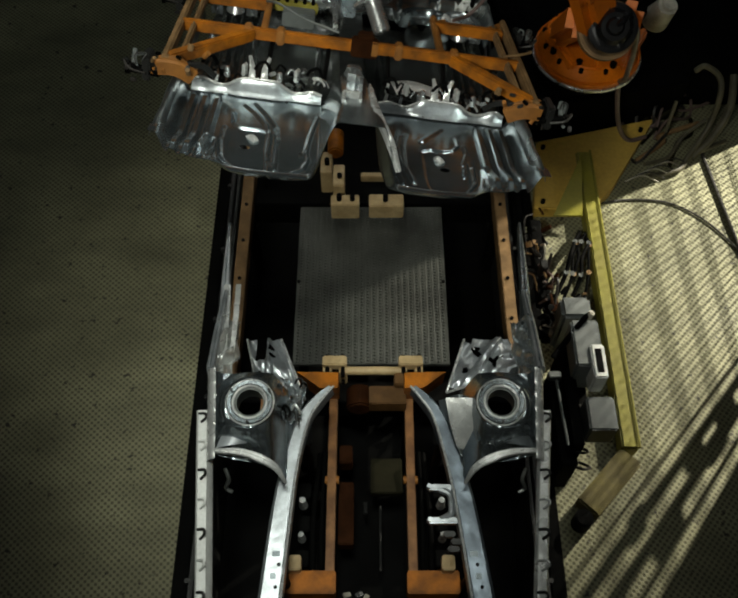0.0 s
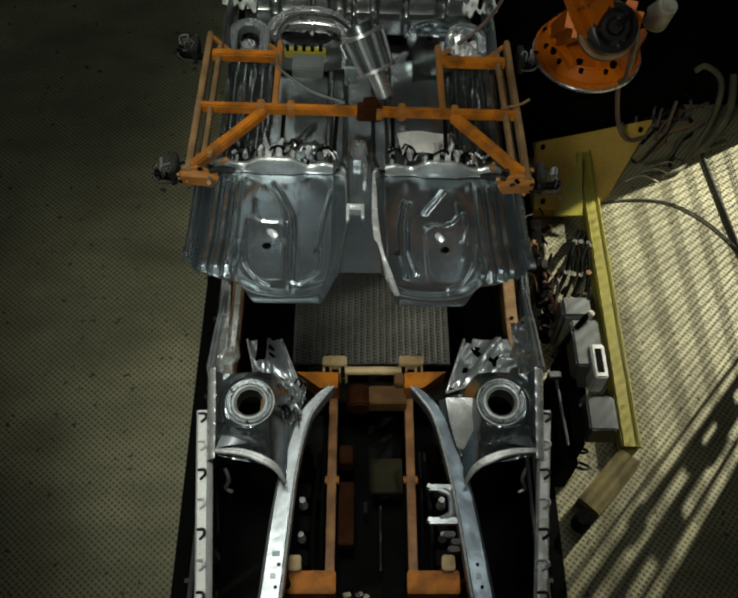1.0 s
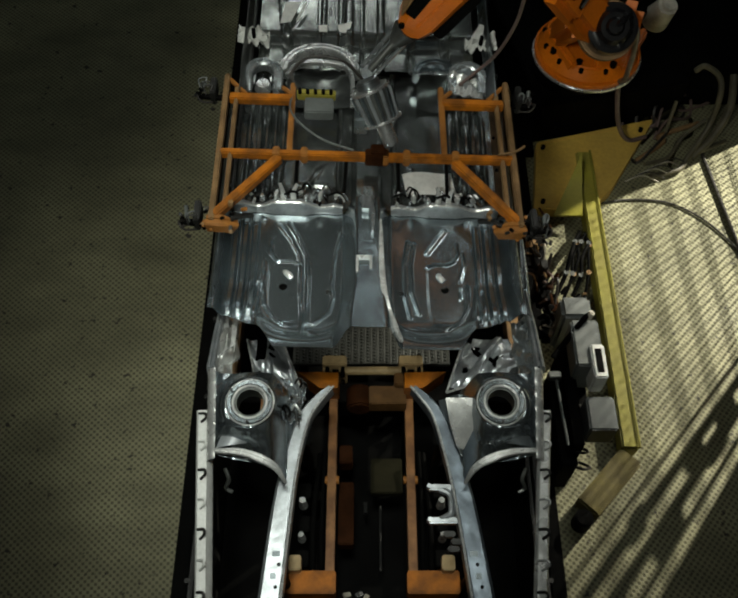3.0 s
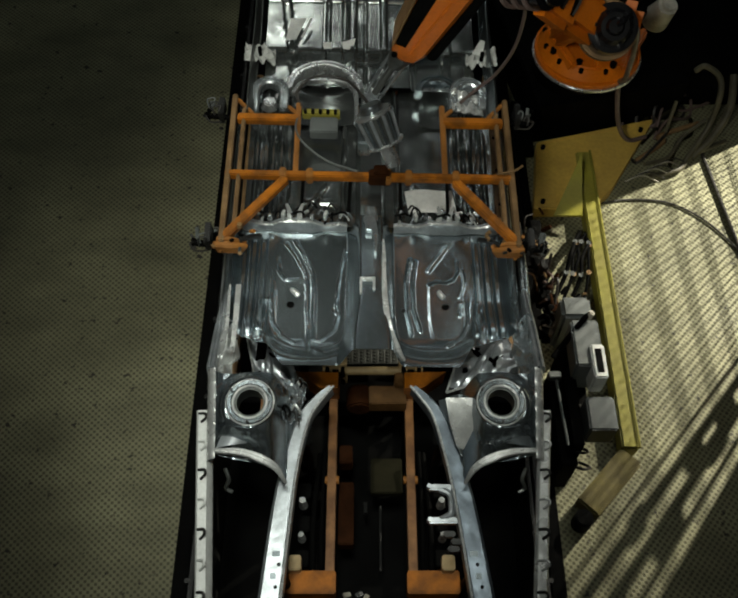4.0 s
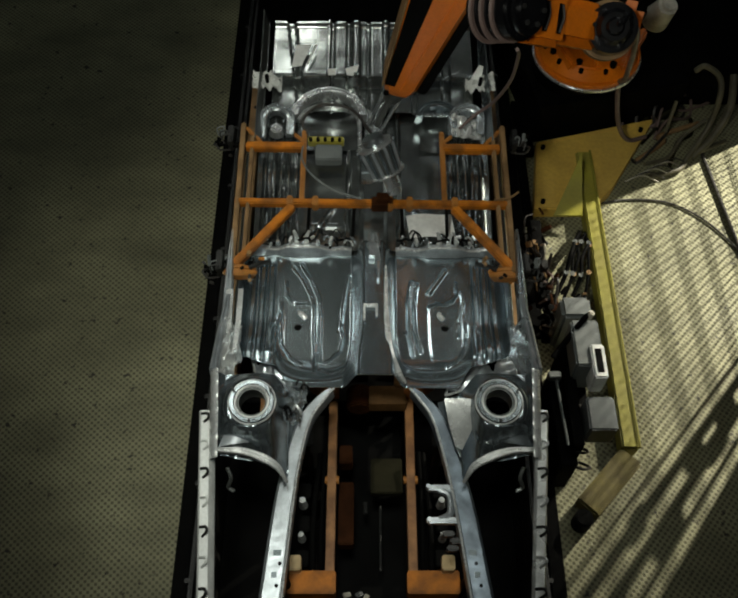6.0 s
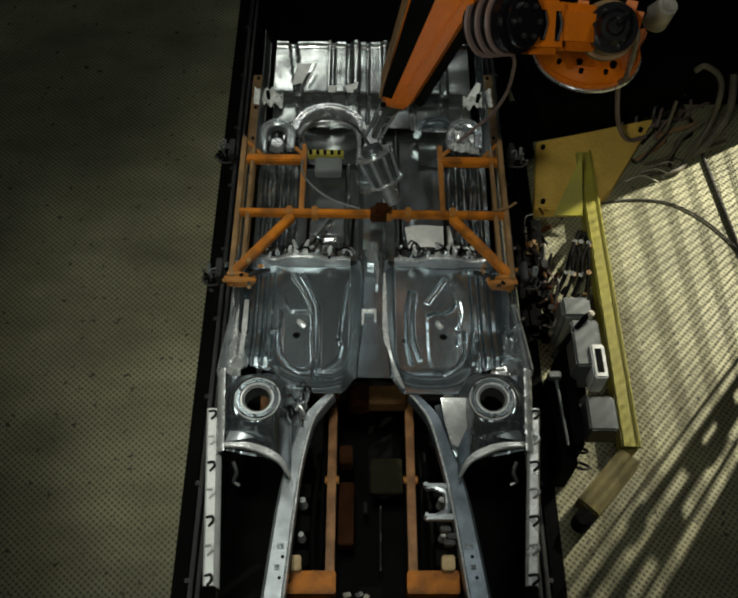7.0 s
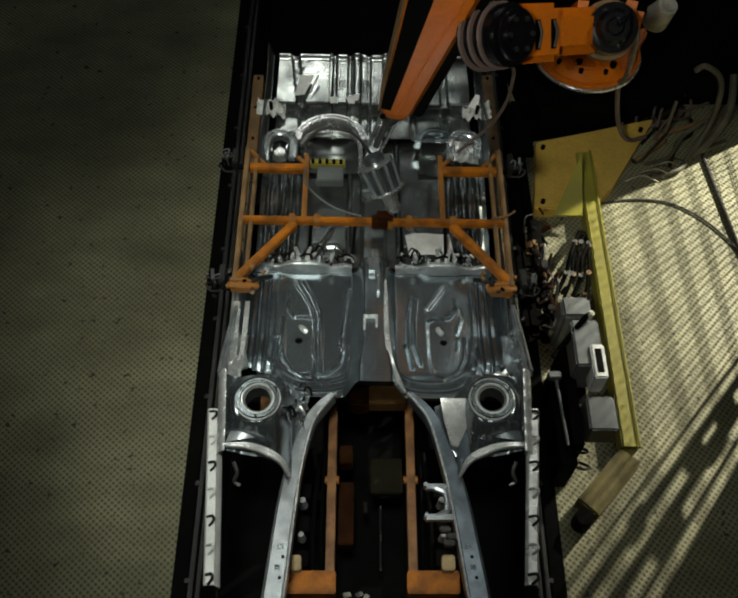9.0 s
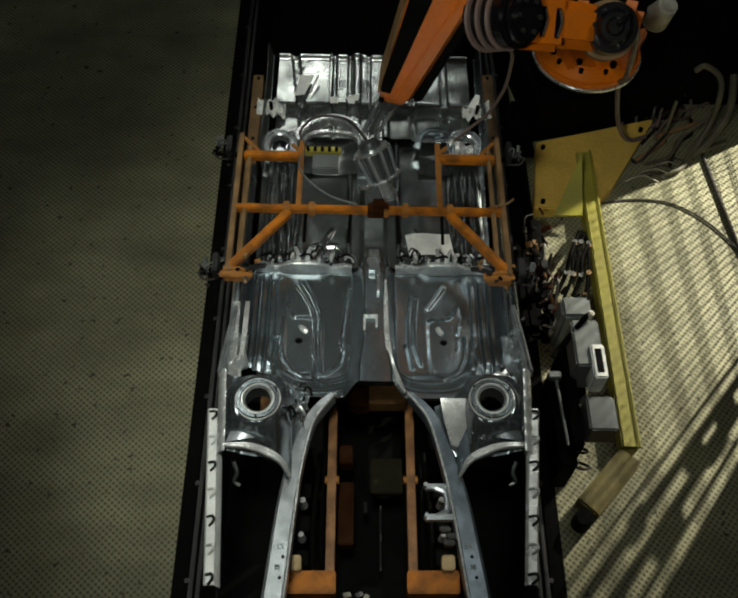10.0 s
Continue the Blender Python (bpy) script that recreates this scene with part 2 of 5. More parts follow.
def sweep(bm, pts, w, h, steps=6, groove=0.14):
    """A rounded channel of width w and height h along a smooth line, its width level. w may be a list along the points."""
    line = curve_points(pts, steps)
    ws = w if isinstance(w, (list, tuple)) else [w] * len(pts)
    rings = []
    c = 0.14
    for i, q in enumerate(line):
        d = (line[min(i + 1, len(line) - 1)] - line[max(i - 1, 0)]).normalized()
        side = d.cross(Vector((0, 0, 1))).normalized()
        up = side.cross(d)
        u = min(i / steps, len(pts) - 1)
        k = min(int(u), len(pts) - 2)
        ww = ws[k] + (ws[k + 1] - ws[k]) * (u - k)
        shape = [(-.5, -.5), (.5, -.5), (.5, .5 - c), (.5 - c, .5), (.12, .5), (.08, .5 - groove), (-.08, .5 - groove), (-.12, .5), (-.5 + c, .5), (-.5, .5 - c)]
        rings.append([bm.verts.new(q + side * (a * ww) + up * (b * h)) for a, b in shape])
    n = len(rings[0])
    for a, b in zip(rings, rings[1:]):
        for k in range(n):
            bm.faces.new((a[k], a[(k + 1) % n], b[(k + 1) % n], b[k]))
    bm.faces.new(rings[0][::-1])
    bm.faces.new(rings[-1])
    return bm


def sheet(bm, f, nu, nv, thick=0.004, holes=None):
    """Pressed sheet metal: f(u, v) gives its points, u and v from 0 to 1. holes(p) drops what is cut out."""
    top, low = {}, {}
    for i in range(nu + 1):
        for j in range(nv + 1):
            p = Vector(f(i / nu, j / nv))
            top[i, j] = bm.verts.new(p)
            low[i, j] = bm.verts.new(p - Vector((0, 0, thick)))
    keep = set()
    for i in range(nu):
        for j in range(nv):
            mid = (top[i, j].co + top[i + 1, j + 1].co) / 2
            if not (holes and holes(mid)):
                keep.add((i, j))
    for i, j in keep:
        q = ((i, j), (i + 1, j), (i + 1, j + 1), (i, j + 1))
        bm.faces.new([top[k] for k in q])
        bm.faces.new([low[k] for k in reversed(q)])
        for s, (di, dj) in enumerate(((0, -1), (1, 0), (0, 1), (-1, 0))):
            if (i + di, j + dj) not in keep:
                a, b = q[s], q[(s + 1) % 4]
                bm.faces.new((top[a], low[a], low[b], top[b]))
    loose = [v for v in bm.verts if not v.link_faces]
    bmesh.ops.delete(bm, geom=loose, context="VERTS")
    return bm


def smoothstep(a, b, x):
    t = max(0.0, min(1.0, (x - a) / (b - a)))
    return t * t * (3 - 2 * t)


def bead(x, at, w, h):
    """A rounded rib across x."""
    d = abs(x - at) / w
    return h * (1 - smoothstep(0.45, 1.0, d)) if d < 1 else 0.0


def ring(bm, c, r_in, r_out, z0, z1, n=40):
    """An upstanding rounded collar about an upright axis."""
    prof = [(r_out, z0), (r_out * 0.97, z0 + (z1 - z0) * 0.55), ((r_in + r_out) / 2 + 0.008, z1), ((r_in + r_out) / 2 - 0.006, z1), (r_in, z1 - 0.012), (r_in, z0)]
    rings = [[bm.verts.new((c[0] + r * math.cos(a), c[1] + r * math.sin(a), z)) for r, z in prof] for a in (math.tau * k / n for k in range(n))]
    for k in range(n):
        a, b = rings[k], rings[(k + 1) % n]
        for s in range(len(prof)):
            bm.faces.new((a[s], a[(s + 1) % len(prof)], b[(s + 1) % len(prof)], b[s]))
    return bm


# ---- the hall ----
def build_hall():
    bm = bmesh.new()
    box(bm, (-7, -5, -0.2), (-1.03, 11, 0), 0)
    box(bm, (1.03, -5, -0.2), (7, 11, 0), 0)
    box(bm, (-1.03, -5, -0.6), (1.03, 11, -0.4), 0)
    solid("floor", bm, FLOOR, "worn studded floor beside the sunken assembly line", "floor", kind="structure")
    for name, lo, hi in (("wall_north", (-7.2, 11, -0.6), (7.2, 11.2, 7.4)), ("wall_south", (-7.2, -5.2, -0.6), (7.2, -5, 7.4)),
                         ("wall_west", (-7.2, -5, -0.6), (-7, 11, 7.4)), ("wall_east", (7, -5, -0.6), (7.2, 11, 7.4))):
        solid(name, boxes((lo, hi), bevel=0), WALL, "dark unlit hall wall", "wall", kind="structure")
    solid("ceiling", boxes(((-7.2, -5.2, 7.4), (7.2, 11.2, 7.6)), bevel=0), WALL, "dark hall roof over the line", "ceiling", kind="structure")
    # unseen lamp bodies, added to go with the highlight lamps
    for tx, ty, watts, spot, spread_angle in HIGHLIGHT_TUBES:
        lampshade = thing("added_ceiling_lamp", "unseen tube lamp added under the roof for highlights", "lamp", pose(tx, ty, 6.9), "tube lamps")
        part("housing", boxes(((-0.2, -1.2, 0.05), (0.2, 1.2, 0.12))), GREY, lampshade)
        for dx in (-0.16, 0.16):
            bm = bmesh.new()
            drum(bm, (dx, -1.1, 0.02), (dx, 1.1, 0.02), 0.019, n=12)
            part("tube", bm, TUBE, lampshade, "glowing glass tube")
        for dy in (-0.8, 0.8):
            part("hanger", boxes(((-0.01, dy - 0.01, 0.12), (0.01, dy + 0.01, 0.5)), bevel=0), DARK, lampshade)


build_hall()


# ---- the assembly line and its fixture ----
def build_line():
    bed = thing("line_bed", "black steel bed of the assembly line", "conveyor")
    for s in (-1, 1):
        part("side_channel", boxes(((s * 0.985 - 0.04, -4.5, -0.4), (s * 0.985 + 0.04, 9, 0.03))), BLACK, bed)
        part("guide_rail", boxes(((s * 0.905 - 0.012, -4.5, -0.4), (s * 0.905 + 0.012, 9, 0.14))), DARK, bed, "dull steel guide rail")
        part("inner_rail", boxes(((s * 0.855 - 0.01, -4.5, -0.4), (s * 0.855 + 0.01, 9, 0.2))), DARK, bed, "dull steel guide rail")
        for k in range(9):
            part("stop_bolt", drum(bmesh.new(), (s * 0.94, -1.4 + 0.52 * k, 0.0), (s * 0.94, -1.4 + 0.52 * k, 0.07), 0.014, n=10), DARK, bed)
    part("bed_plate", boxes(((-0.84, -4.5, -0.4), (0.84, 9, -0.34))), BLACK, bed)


def build_fixture():
    fix = thing("body_fixture", "worn orange welding fixture standing in the line bed", "fixture")
    # long side members, drilled
    for x, y0, y1 in ((-0.755, -0.45, 1.9), (0.808, -0.45, 1.9)):
        side = part("side_member", boxes(((x - 0.035, y0, 0.28), (x + 0.035, y1, 0.4))), DUSTY, fix)
        for k in range(9):
            part("bolt", drum(bmesh.new(), (x, y0 + 0.15 + 0.27 * k, 0.4), (x, y0 + 0.15 + 0.27 * k, 0.408), 0.011, n=8), BLACK, side)
        for y in (y0 + 0.1, 0.8, y1 - 0.1):
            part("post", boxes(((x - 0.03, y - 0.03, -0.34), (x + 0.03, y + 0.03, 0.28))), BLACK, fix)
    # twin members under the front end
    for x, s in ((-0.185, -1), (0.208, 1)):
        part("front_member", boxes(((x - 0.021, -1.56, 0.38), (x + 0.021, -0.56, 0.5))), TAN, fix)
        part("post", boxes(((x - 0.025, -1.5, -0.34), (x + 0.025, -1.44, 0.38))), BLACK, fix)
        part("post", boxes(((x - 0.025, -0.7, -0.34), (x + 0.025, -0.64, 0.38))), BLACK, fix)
        part("end_bracket", boxes(((min(x - s * 0.03, x + s * 0.215), -1.56, 0.40), (max(x - s * 0.03, x + s * 0.215), -1.455, 0.512))), ORANGE, fix, "bright orange end bracket")
        part("locator_block", boxes(((x + s * 0.13, -1.47, 0.5), (x + s * 0.19, -1.4, 0.58))), CREAM, fix, "cream locator block")
        # slanted outrigger bracket
        bm = bmesh.new()
        prof = [(-s * 0.03, -0.575), (-s * 0.03, -0.49), (s * 0.18, -0.485), (s * 0.06, -0.575)]
        low = [bm.verts.new((x + a, b, 0.5)) for a, b in prof]
        top = [bm.verts.new((x + a, b - 0.04, 0.72)) for a, b in prof]
        bm.faces.new(low)
        bm.faces.new(top)
        for k in range(4):
            bm.faces.new((low[k], low[(k + 1) % 4], top[(k + 1) % 4], top[k]))
        part("outrigger", bm, ORANGE, fix, "bright orange outrigger")
        # cream clamp tower: column, jaw, pivot pins
        cx = x - s * 0.0
        clamp = part("clamp", boxes(((cx - 0.055, -0.475, 0.5), (cx - 0.01, -0.42, 0.62)), ((cx - 0.055, -0.455, 0.6), (cx + 0.07, -0.40, 0.66)), ((cx + 0.03, -0.49, 0.5), (cx + 0.07, -0.44, 0.63))), CREAM, fix, "cream toggle clamp")
        for dx, dz in ((-0.03, 0.63), (0.05, 0.63), (0.05, 0.55)):
            part("pivot_pin", drum(bmesh.new(), (cx + dx, -0.51, dz), (cx + dx, -0.385, dz), 0.011, n=10), BLACK, clamp)
        part("cable_clip", drum(bmesh.new(), (x - 0.035, -1.0, 0.46), (x + 0.035, -1.0, 0.46), 0.02, n=12), RUST, fix)
    part("cross_rod", drum(bmesh.new(), (-0.13, -0.46, 0.6), (0.16, -0.46, 0.6), 0.022, n=16), CREAM, fix, "cream cross rod")
    # colour darkened for the shadow that the lowered floor pan throws here
    part("cross_block", boxes(((0.0, -0.645, 0.5), (0.19, -0.545, 0.6)), ((0.13, -0.56, 0.52), (0.19, -0.49, 0.64))), BROWN, fix, "tan cross block, darkened for the pan's shade")
    # motor's orange lowered to stand for the shade under the tunnel
    part("motor", drum(bmesh.new(), (-0.05, -0.6, 0.42), (-0.05, -0.48, 0.42), 0.07, n=20, bevel=0.01), DARK_ORANGE, fix, "round motor, its orange darkened for shade")
    # lifting unit deep between the members, coloured darker for the shade down there
    part("lift_plate", boxes(((0.01, -1.0, 0.2), (0.175, -0.81, 0.26))), OLIVE, fix, "olive lift plate")
    for lo, hi in (((-0.16, -1.25, 0.1), (-0.08, -0.92, 0.2)), ((-0.16, -0.82, 0.1), (-0.09, -0.72, 0.22))):
        part("guard_plate", boxes((lo, hi)), DARK_ORANGE, fix)
    part("lift_rod", drum(bmesh.new(), (0.06, -1.36, 0.1), (0.06, -1.02, 0.1), 0.006, n=8), DARK, fix)
    part("lift_rod", drum(bmesh.new(), (-0.02, -1.06, 0.1), (-0.02, -1.0, 0.1), 0.014, n=8), DARK, fix)
    for s, x in ((-1, -0.33), (1, 0.36)):
        for k in range(4):
            part("valve_body", boxes(((x - 0.035 + 0.012 * (k % 2), -1.4 + 0.17 * k, 0.25), (x + 0.035, -1.32 + 0.17 * k, 0.36))), BLACK, fix)
        part("twin_hose", pipe(pipe(bmesh.new(), [(x - s * 0.06, -1.6, 0.3), (x - s * 0.05, -1.2, 0.34), (x - s * 0.075, -0.8, 0.3)], 0.014), [(x - s * 0.095, -1.6, 0.28), (x - s * 0.09, -1.15, 0.31), (x - s * 0.1, -0.8, 0.33)], 0.011), BLACK, fix)
        for y, r in ((-1.10, 0.03), (-1.27, 0.026)):
            bm = drum(bmesh.new(), (x + s * 0.0, y, 0.36), (x, y, 0.46), r * 0.8, r * 0.5, 16, 0.005)
            part("locating_pin", bm, EDGE, fix, "bright locating pin")
    part("foot_block", boxes(((-0.58, -0.62, 0.26), (-0.42, -0.50, 0.40))), TAN, fix, "worn orange foot block")
    part("block_stand", boxes(((-0.53, -0.59, -0.34), (-0.47, -0.53, 0.26))), BLACK, fix)
    rnd = random.Random(11)
    for k in range(12):
        x, y = rnd.uniform(-0.12, 0.14), rnd.uniform(-1.62, -1.5)
        part("swarf_bit", box(bmesh.new(), (x - 0.012, y - 0.02, 0.2), (x + 0.012, y + 0.02, 0.215), 0.003, pose(0, 0, 0, rnd.uniform(-30, 30), rnd.uniform(-30, 30), rnd.uniform(0, 180))), (PALE, BRIGHT, DARK)[k % 3], fix)
    part("cross_tray", boxes(((-0.18, -1.66, 0.16), (0.2, -1.46, 0.2))), BLACK, fix)
    # rear clamp group
    rear = part("rear_clamp", boxes(((-0.30, 0.95, 0.3), (-0.23, 1.12, 0.5)), ((-0.22, 0.83, 0.3), (-0.15, 1.0, 0.52)), ((-0.23, 0.70, 0.36), (-0.06, 0.78, 0.5)), ((0.0, 0.705, 0.36), (0.21, 0.80, 0.48)), ((-0.05, 0.94, 0.42), (0.1, 0.98, 0.47))), CREAM, fix, "cream clamp group")
    for x, y in ((-0.26, 1.02), (-0.18, 0.9), (-0.18, 0.74), (0.1, 0.75), (-0.1, 0.74)):
        part("pivot_pin", drum(bmesh.new(), (x, y, 0.48), (x, y, 0.545), 0.016, n=10), BLACK, rear)
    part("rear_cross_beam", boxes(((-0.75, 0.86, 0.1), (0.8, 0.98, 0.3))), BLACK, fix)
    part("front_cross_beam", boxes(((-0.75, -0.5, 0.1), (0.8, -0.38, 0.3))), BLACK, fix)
    part("rear_motor", drum(bmesh.new(), (-0.21, 1.1, 0.5), (-0.21, 1.28, 0.5), 0.05, n=18, bevel=0.01), ORANGE, fix, "orange motor")
    return fix


def build_cover_plate():
    cover = thing("cover_plate", "dusty grey steel tread plate over the fixture", "plate")
    part("plate", boxes(((-0.43, -0.27, 0.27), (0.455, 0.84, 0.30)), bevel=0.004), PLATE, cover)
    verts, faces = [], []
    for i in range(24):
        for j in range(52):
            x, y = -0.405 + 0.0363 * i, -0.255 + 0.0208 * j + (0.0104 if i % 2 else 0)
            if y > 0.825:
                continue
            n = len(verts)
            verts += [(x - 0.012, y, 0.3), (x, y - 0.007, 0.3), (x + 0.012, y, 0.3), (x, y + 0.007, 0.3), (x, y, 0.306)]
            faces += [(n, n + 1, n + 4), (n + 1, n + 2, n + 4), (n + 2, n + 3, n + 4), (n + 3, n, n + 4)]
    for i in range(23):
        x, n = -0.387 + 0.0363 * i, len(verts)
        verts += [(x - 0.004, -0.262, 0.3), (x + 0.004, -0.262, 0.3), (x, -0.262, 0.3015), (x - 0.004, 0.832, 0.3), (x + 0.004, 0.832, 0.3), (x, 0.832, 0.3015)]
        faces += [(n, n + 2, n + 5, n + 3), (n + 2, n + 1, n + 4, n + 5), (n, n + 1, n + 2), (n + 3, n + 5, n + 4)]
    me = bpy.data.meshes.new("tread_studs")
    me.from_pydata(verts, [], faces)
    me.materials.append(PLATE)
    studs = tagged(new("tread_studs", me), kind="stuff")
    studs.parent = cover
    for x in (-0.38, 0.4):
        for y in (-0.2, 0.3, 0.78):
            part("leg", boxes(((x - 0.025, y - 0.025, -0.34), (x + 0.025, y + 0.025, 0.27))), BLACK, cover)
    for x, y in ((-0.418, 0.28), (0.442, 0.28)):
        part("bolt", drum(bmesh.new(), (x, y, 0.3), (x, y, 0.306), 0.01, n=8), BLACK, cover)


# ---- the front end of the car body ----
FRONT = (0.0, -0.88, 1.0)


def front_part(name, bm, mat, parent, label=""):
    ob = part(name, bm, mat, parent, label)
    if parent.parent is None:
        ob.location = (-FRONT[0], -FRONT[1], -FRONT[2])
    return ob


TOE = {
    1: [("web_plate", [(0.318, -0.847, 1.100), (0.429, -0.856, 1.120), (0.432, -0.976, 1.100), (0.392, -1.045, 1.020), (0.365, -1.024, 1.000), (0.333, -0.933, 1.060)])],
    # narrow pale strips laid on for the bright streaks along the left sill
    -1: [("sill_strip", [(-0.674, -0.237, 0.930), (-0.643, -0.237, 0.930), (-0.629, -0.479, 0.980), (-0.624, -0.638, 1.020), (-0.650, -0.709, 1.040), (-0.665, -0.479, 0.980)]), ("sill_strip", [(-0.619, -0.237, 0.930), (-0.596, -0.237, 0.930), (-0.589, -0.421, 0.970), (-0.594, -0.603, 1.000), (-0.612, -0.603, 1.000), (-0.614, -0.421, 0.970)])],
}
# corners of the pressed toe panels that reach back under the floor
TOE_QUAD = {1: ((0.470, -0.372, 0.58), (0.735, -0.375, 0.60), (0.715, -0.575, 0.64), (0.365, -0.675, 0.655)),
            -1: ((-0.600, -0.380, 0.60), (-0.435, -0.372, 0.58), (-0.300, -0.712, 0.655), (-0.535, -0.625, 0.66))}


def facet(pts, thick):
    """A flat plate with these corners, its edges turned down."""
    bm = bmesh.new()
    top = [bm.verts.new(p) for p in pts]
    low = [bm.verts.new((p[0], p[1], p[2] - thick)) for p in pts]
    bm.faces.new(top)
    bm.faces.new(low[::-1])
    for k in range(len(pts)):
        bm.faces.new((top[k], low[k], low[(k + 1) % len(pts)], top[(k + 1) % len(pts)]))
    bmesh.ops.triangulate(bm, faces=[f for f in bm.faces if len(f.verts) > 4])
    return bm


def strut_tower(front, s, cx):
    """Tower dome with its ring, the wheel arch edge below it and small brackets; s: side, cx: the ring's middle."""
    cy, ztop = -0.915, 1.235

    def dome(u, v):
        # from the outer edge inwards, from the rear edge forwards
        x = cx + s * (0.16 - 0.285 * u)
        y = -0.755 - 0.335 * v - 0.05 * u * smoothstep(0.5, 1.0, v)
        d = math.hypot(x - cx, y - cy)
        z = ztop - 0.10 * smoothstep(0.09, 0.19, d)
        z -= 0.22 * smoothstep(0.80, 1.0, u) + 0.03 * smoothstep(0.8, 1.0, v)
        z += 0.012 * (1 - smoothstep(0.118, 0.128, d)) - 0.015 * smoothstep(0.5, 0.56, v) * smoothstep(0.2, 0.3, u) + bead(u, 0.62, 0.08, 0.012) * smoothstep(0.55, 0.7, v)
        z += 0.03 * (1 - smoothstep(0.0, 0.10, u)) + bead(v, 0.78, 0.07, 0.022) * (1 - smoothstep(0.4, 0.7, u))
        return x, y, z
    tower = front_part("strut_tower", sheet(bmesh.new(), dome, 44, 48, 0.004, lambda p: math.hypot(p.x - cx, p.y - cy) < 0.066), RAIL_ZINC, front, "galvanised strut tower")
    part("tower_ring", ring(bmesh.new(), (cx, cy), 0.062, 0.100, ztop - 0.006, ztop + 0.020), ZINC, tower, "steel ring")
    for r, z in ((0.068, 0.012), (0.093, 0.008)):
        loop = [(cx + r * math.cos(math.tau * k / 28), cy + r * math.sin(math.tau * k / 28), ztop + z) for k in range(29)]
        part("ring_lip", pipe(bmesh.new(), loop, 0.006, 6, 0), EDGE, tower, "bright ring lip")
    part("tower_tube", ring(bmesh.new(), (cx, cy), 0.058, 0.0615, ztop - 0.09, ztop + 0.004), OLD_ZINC, tower, "stained inner tube")
    for k in range(3):
        a = math.tau * k / 3 + 0.5
        part("ring_stud", drum(bmesh.new(), (cx + 0.088 * math.cos(a), cy + 0.088 * math.sin(a), ztop + 0.02), (cx + 0.088 * math.cos(a), cy + 0.088 * math.sin(a), ztop + 0.04), 0.006, n=8), DARK, tower)
    # rolled wheel arch edge under the tower
    part("arch_edge", sweep(bmesh.new(), [(cx + s * 0.14, -1.088, 1.155), (cx + s * 0.04, -1.095, 1.16), (cx - s * 0.045, -1.12, 1.15), (cx - s * 0.103, -1.15, 1.12), (cx - s * 0.135, -1.19, 1.05)], [0.018, 0.028, 0.034, 0.026, 0.012], 0.024), EDGE, tower, "bright rolled edge")
    # upright outer flange
    part("outer_flange", sheet(bmesh.new(), lambda u, v: (cx + s * (0.150 + 0.038 * v - 0.02 * u), -0.76 - 0.37 * u, 1.225 - 0.035 * v * v - 0.03 * u + 0.004 * math.sin(40 * u)), 24, 6, 0.004), EDGE, tower, "bright outer flange")
    # raised ledge at the front of the tower; the left one pale for its highlight
    part("ledge", sheet(bmesh.new(), lambda u, v: (cx + s * (0.115 - 0.12 * u + 0.02 * v), -1.035 - (0.045 - 0.02 * u) * v, 1.178 - 0.012 * v + 0.008 * math.sin(3 * u)), 10, 6, 0.004), SATIN if s < 0 else RAIL_ZINC, tower)
    # bent spring bracket on the arch
    part("clip", pipe(bmesh.new(), [(cx + s * 0.10, -1.15, 1.12), (cx + s * 0.085, -1.19, 1.10), (cx + s * 0.10, -1.215, 1.06), (cx + s * 0.075, -1.23, 1.05)], 0.008), OLD_ZINC, tower)
    # crumpled gusset with torn holes, and brackets between tower and rail
    def scrap(u, v):
        if s < 0:
            return -0.395 + 0.125 * u - 0.03 * v, -0.74 - 0.19 * v, 1.06 - 0.09 * u + 0.05 * noise.noise((6 * u, 8 * v, 1.0)) + 0.02 * noise.noise((19 * u, 17 * v, 2.0))
        return 0.535 - 0.10 * u, -0.955 - 0.125 * v + 0.03 * u, 1.185 - 0.05 * u + 0.04 * noise.noise((6 * u, 8 * v, 4.0)) + 0.015 * noise.noise((19 * u, 17 * v, 2.0))
    part("gusset", sheet(bmesh.new(), scrap, 34, 38, 0.004, lambda p: noise.noise((p.x * 42, p.y * 34, 0.5 + s)) > 0.10), CRUMPLED, tower, "crumpled gusset with torn holes")
    rnd = random.Random(60 + s)
    for k in range(7):
        u = rnd.uniform(0.1, 0.9)
        q = Vector(scrap(u, rnd.uniform(0.1, 0.9))) + Vector((0, 0, 0.01))
        part("gusset_clip", pipe(bmesh.new(), [q, q + Vector((0.012, 0.014, 0.02)), q + Vector((0.03, rnd.uniform(-0.02, 0.02), 0.012)), q + Vector((0.036, -0.02, -0.004))], 0.005, 6, 4), (BLACK, EDGE, DARK)[k % 3], tower)
    return tower


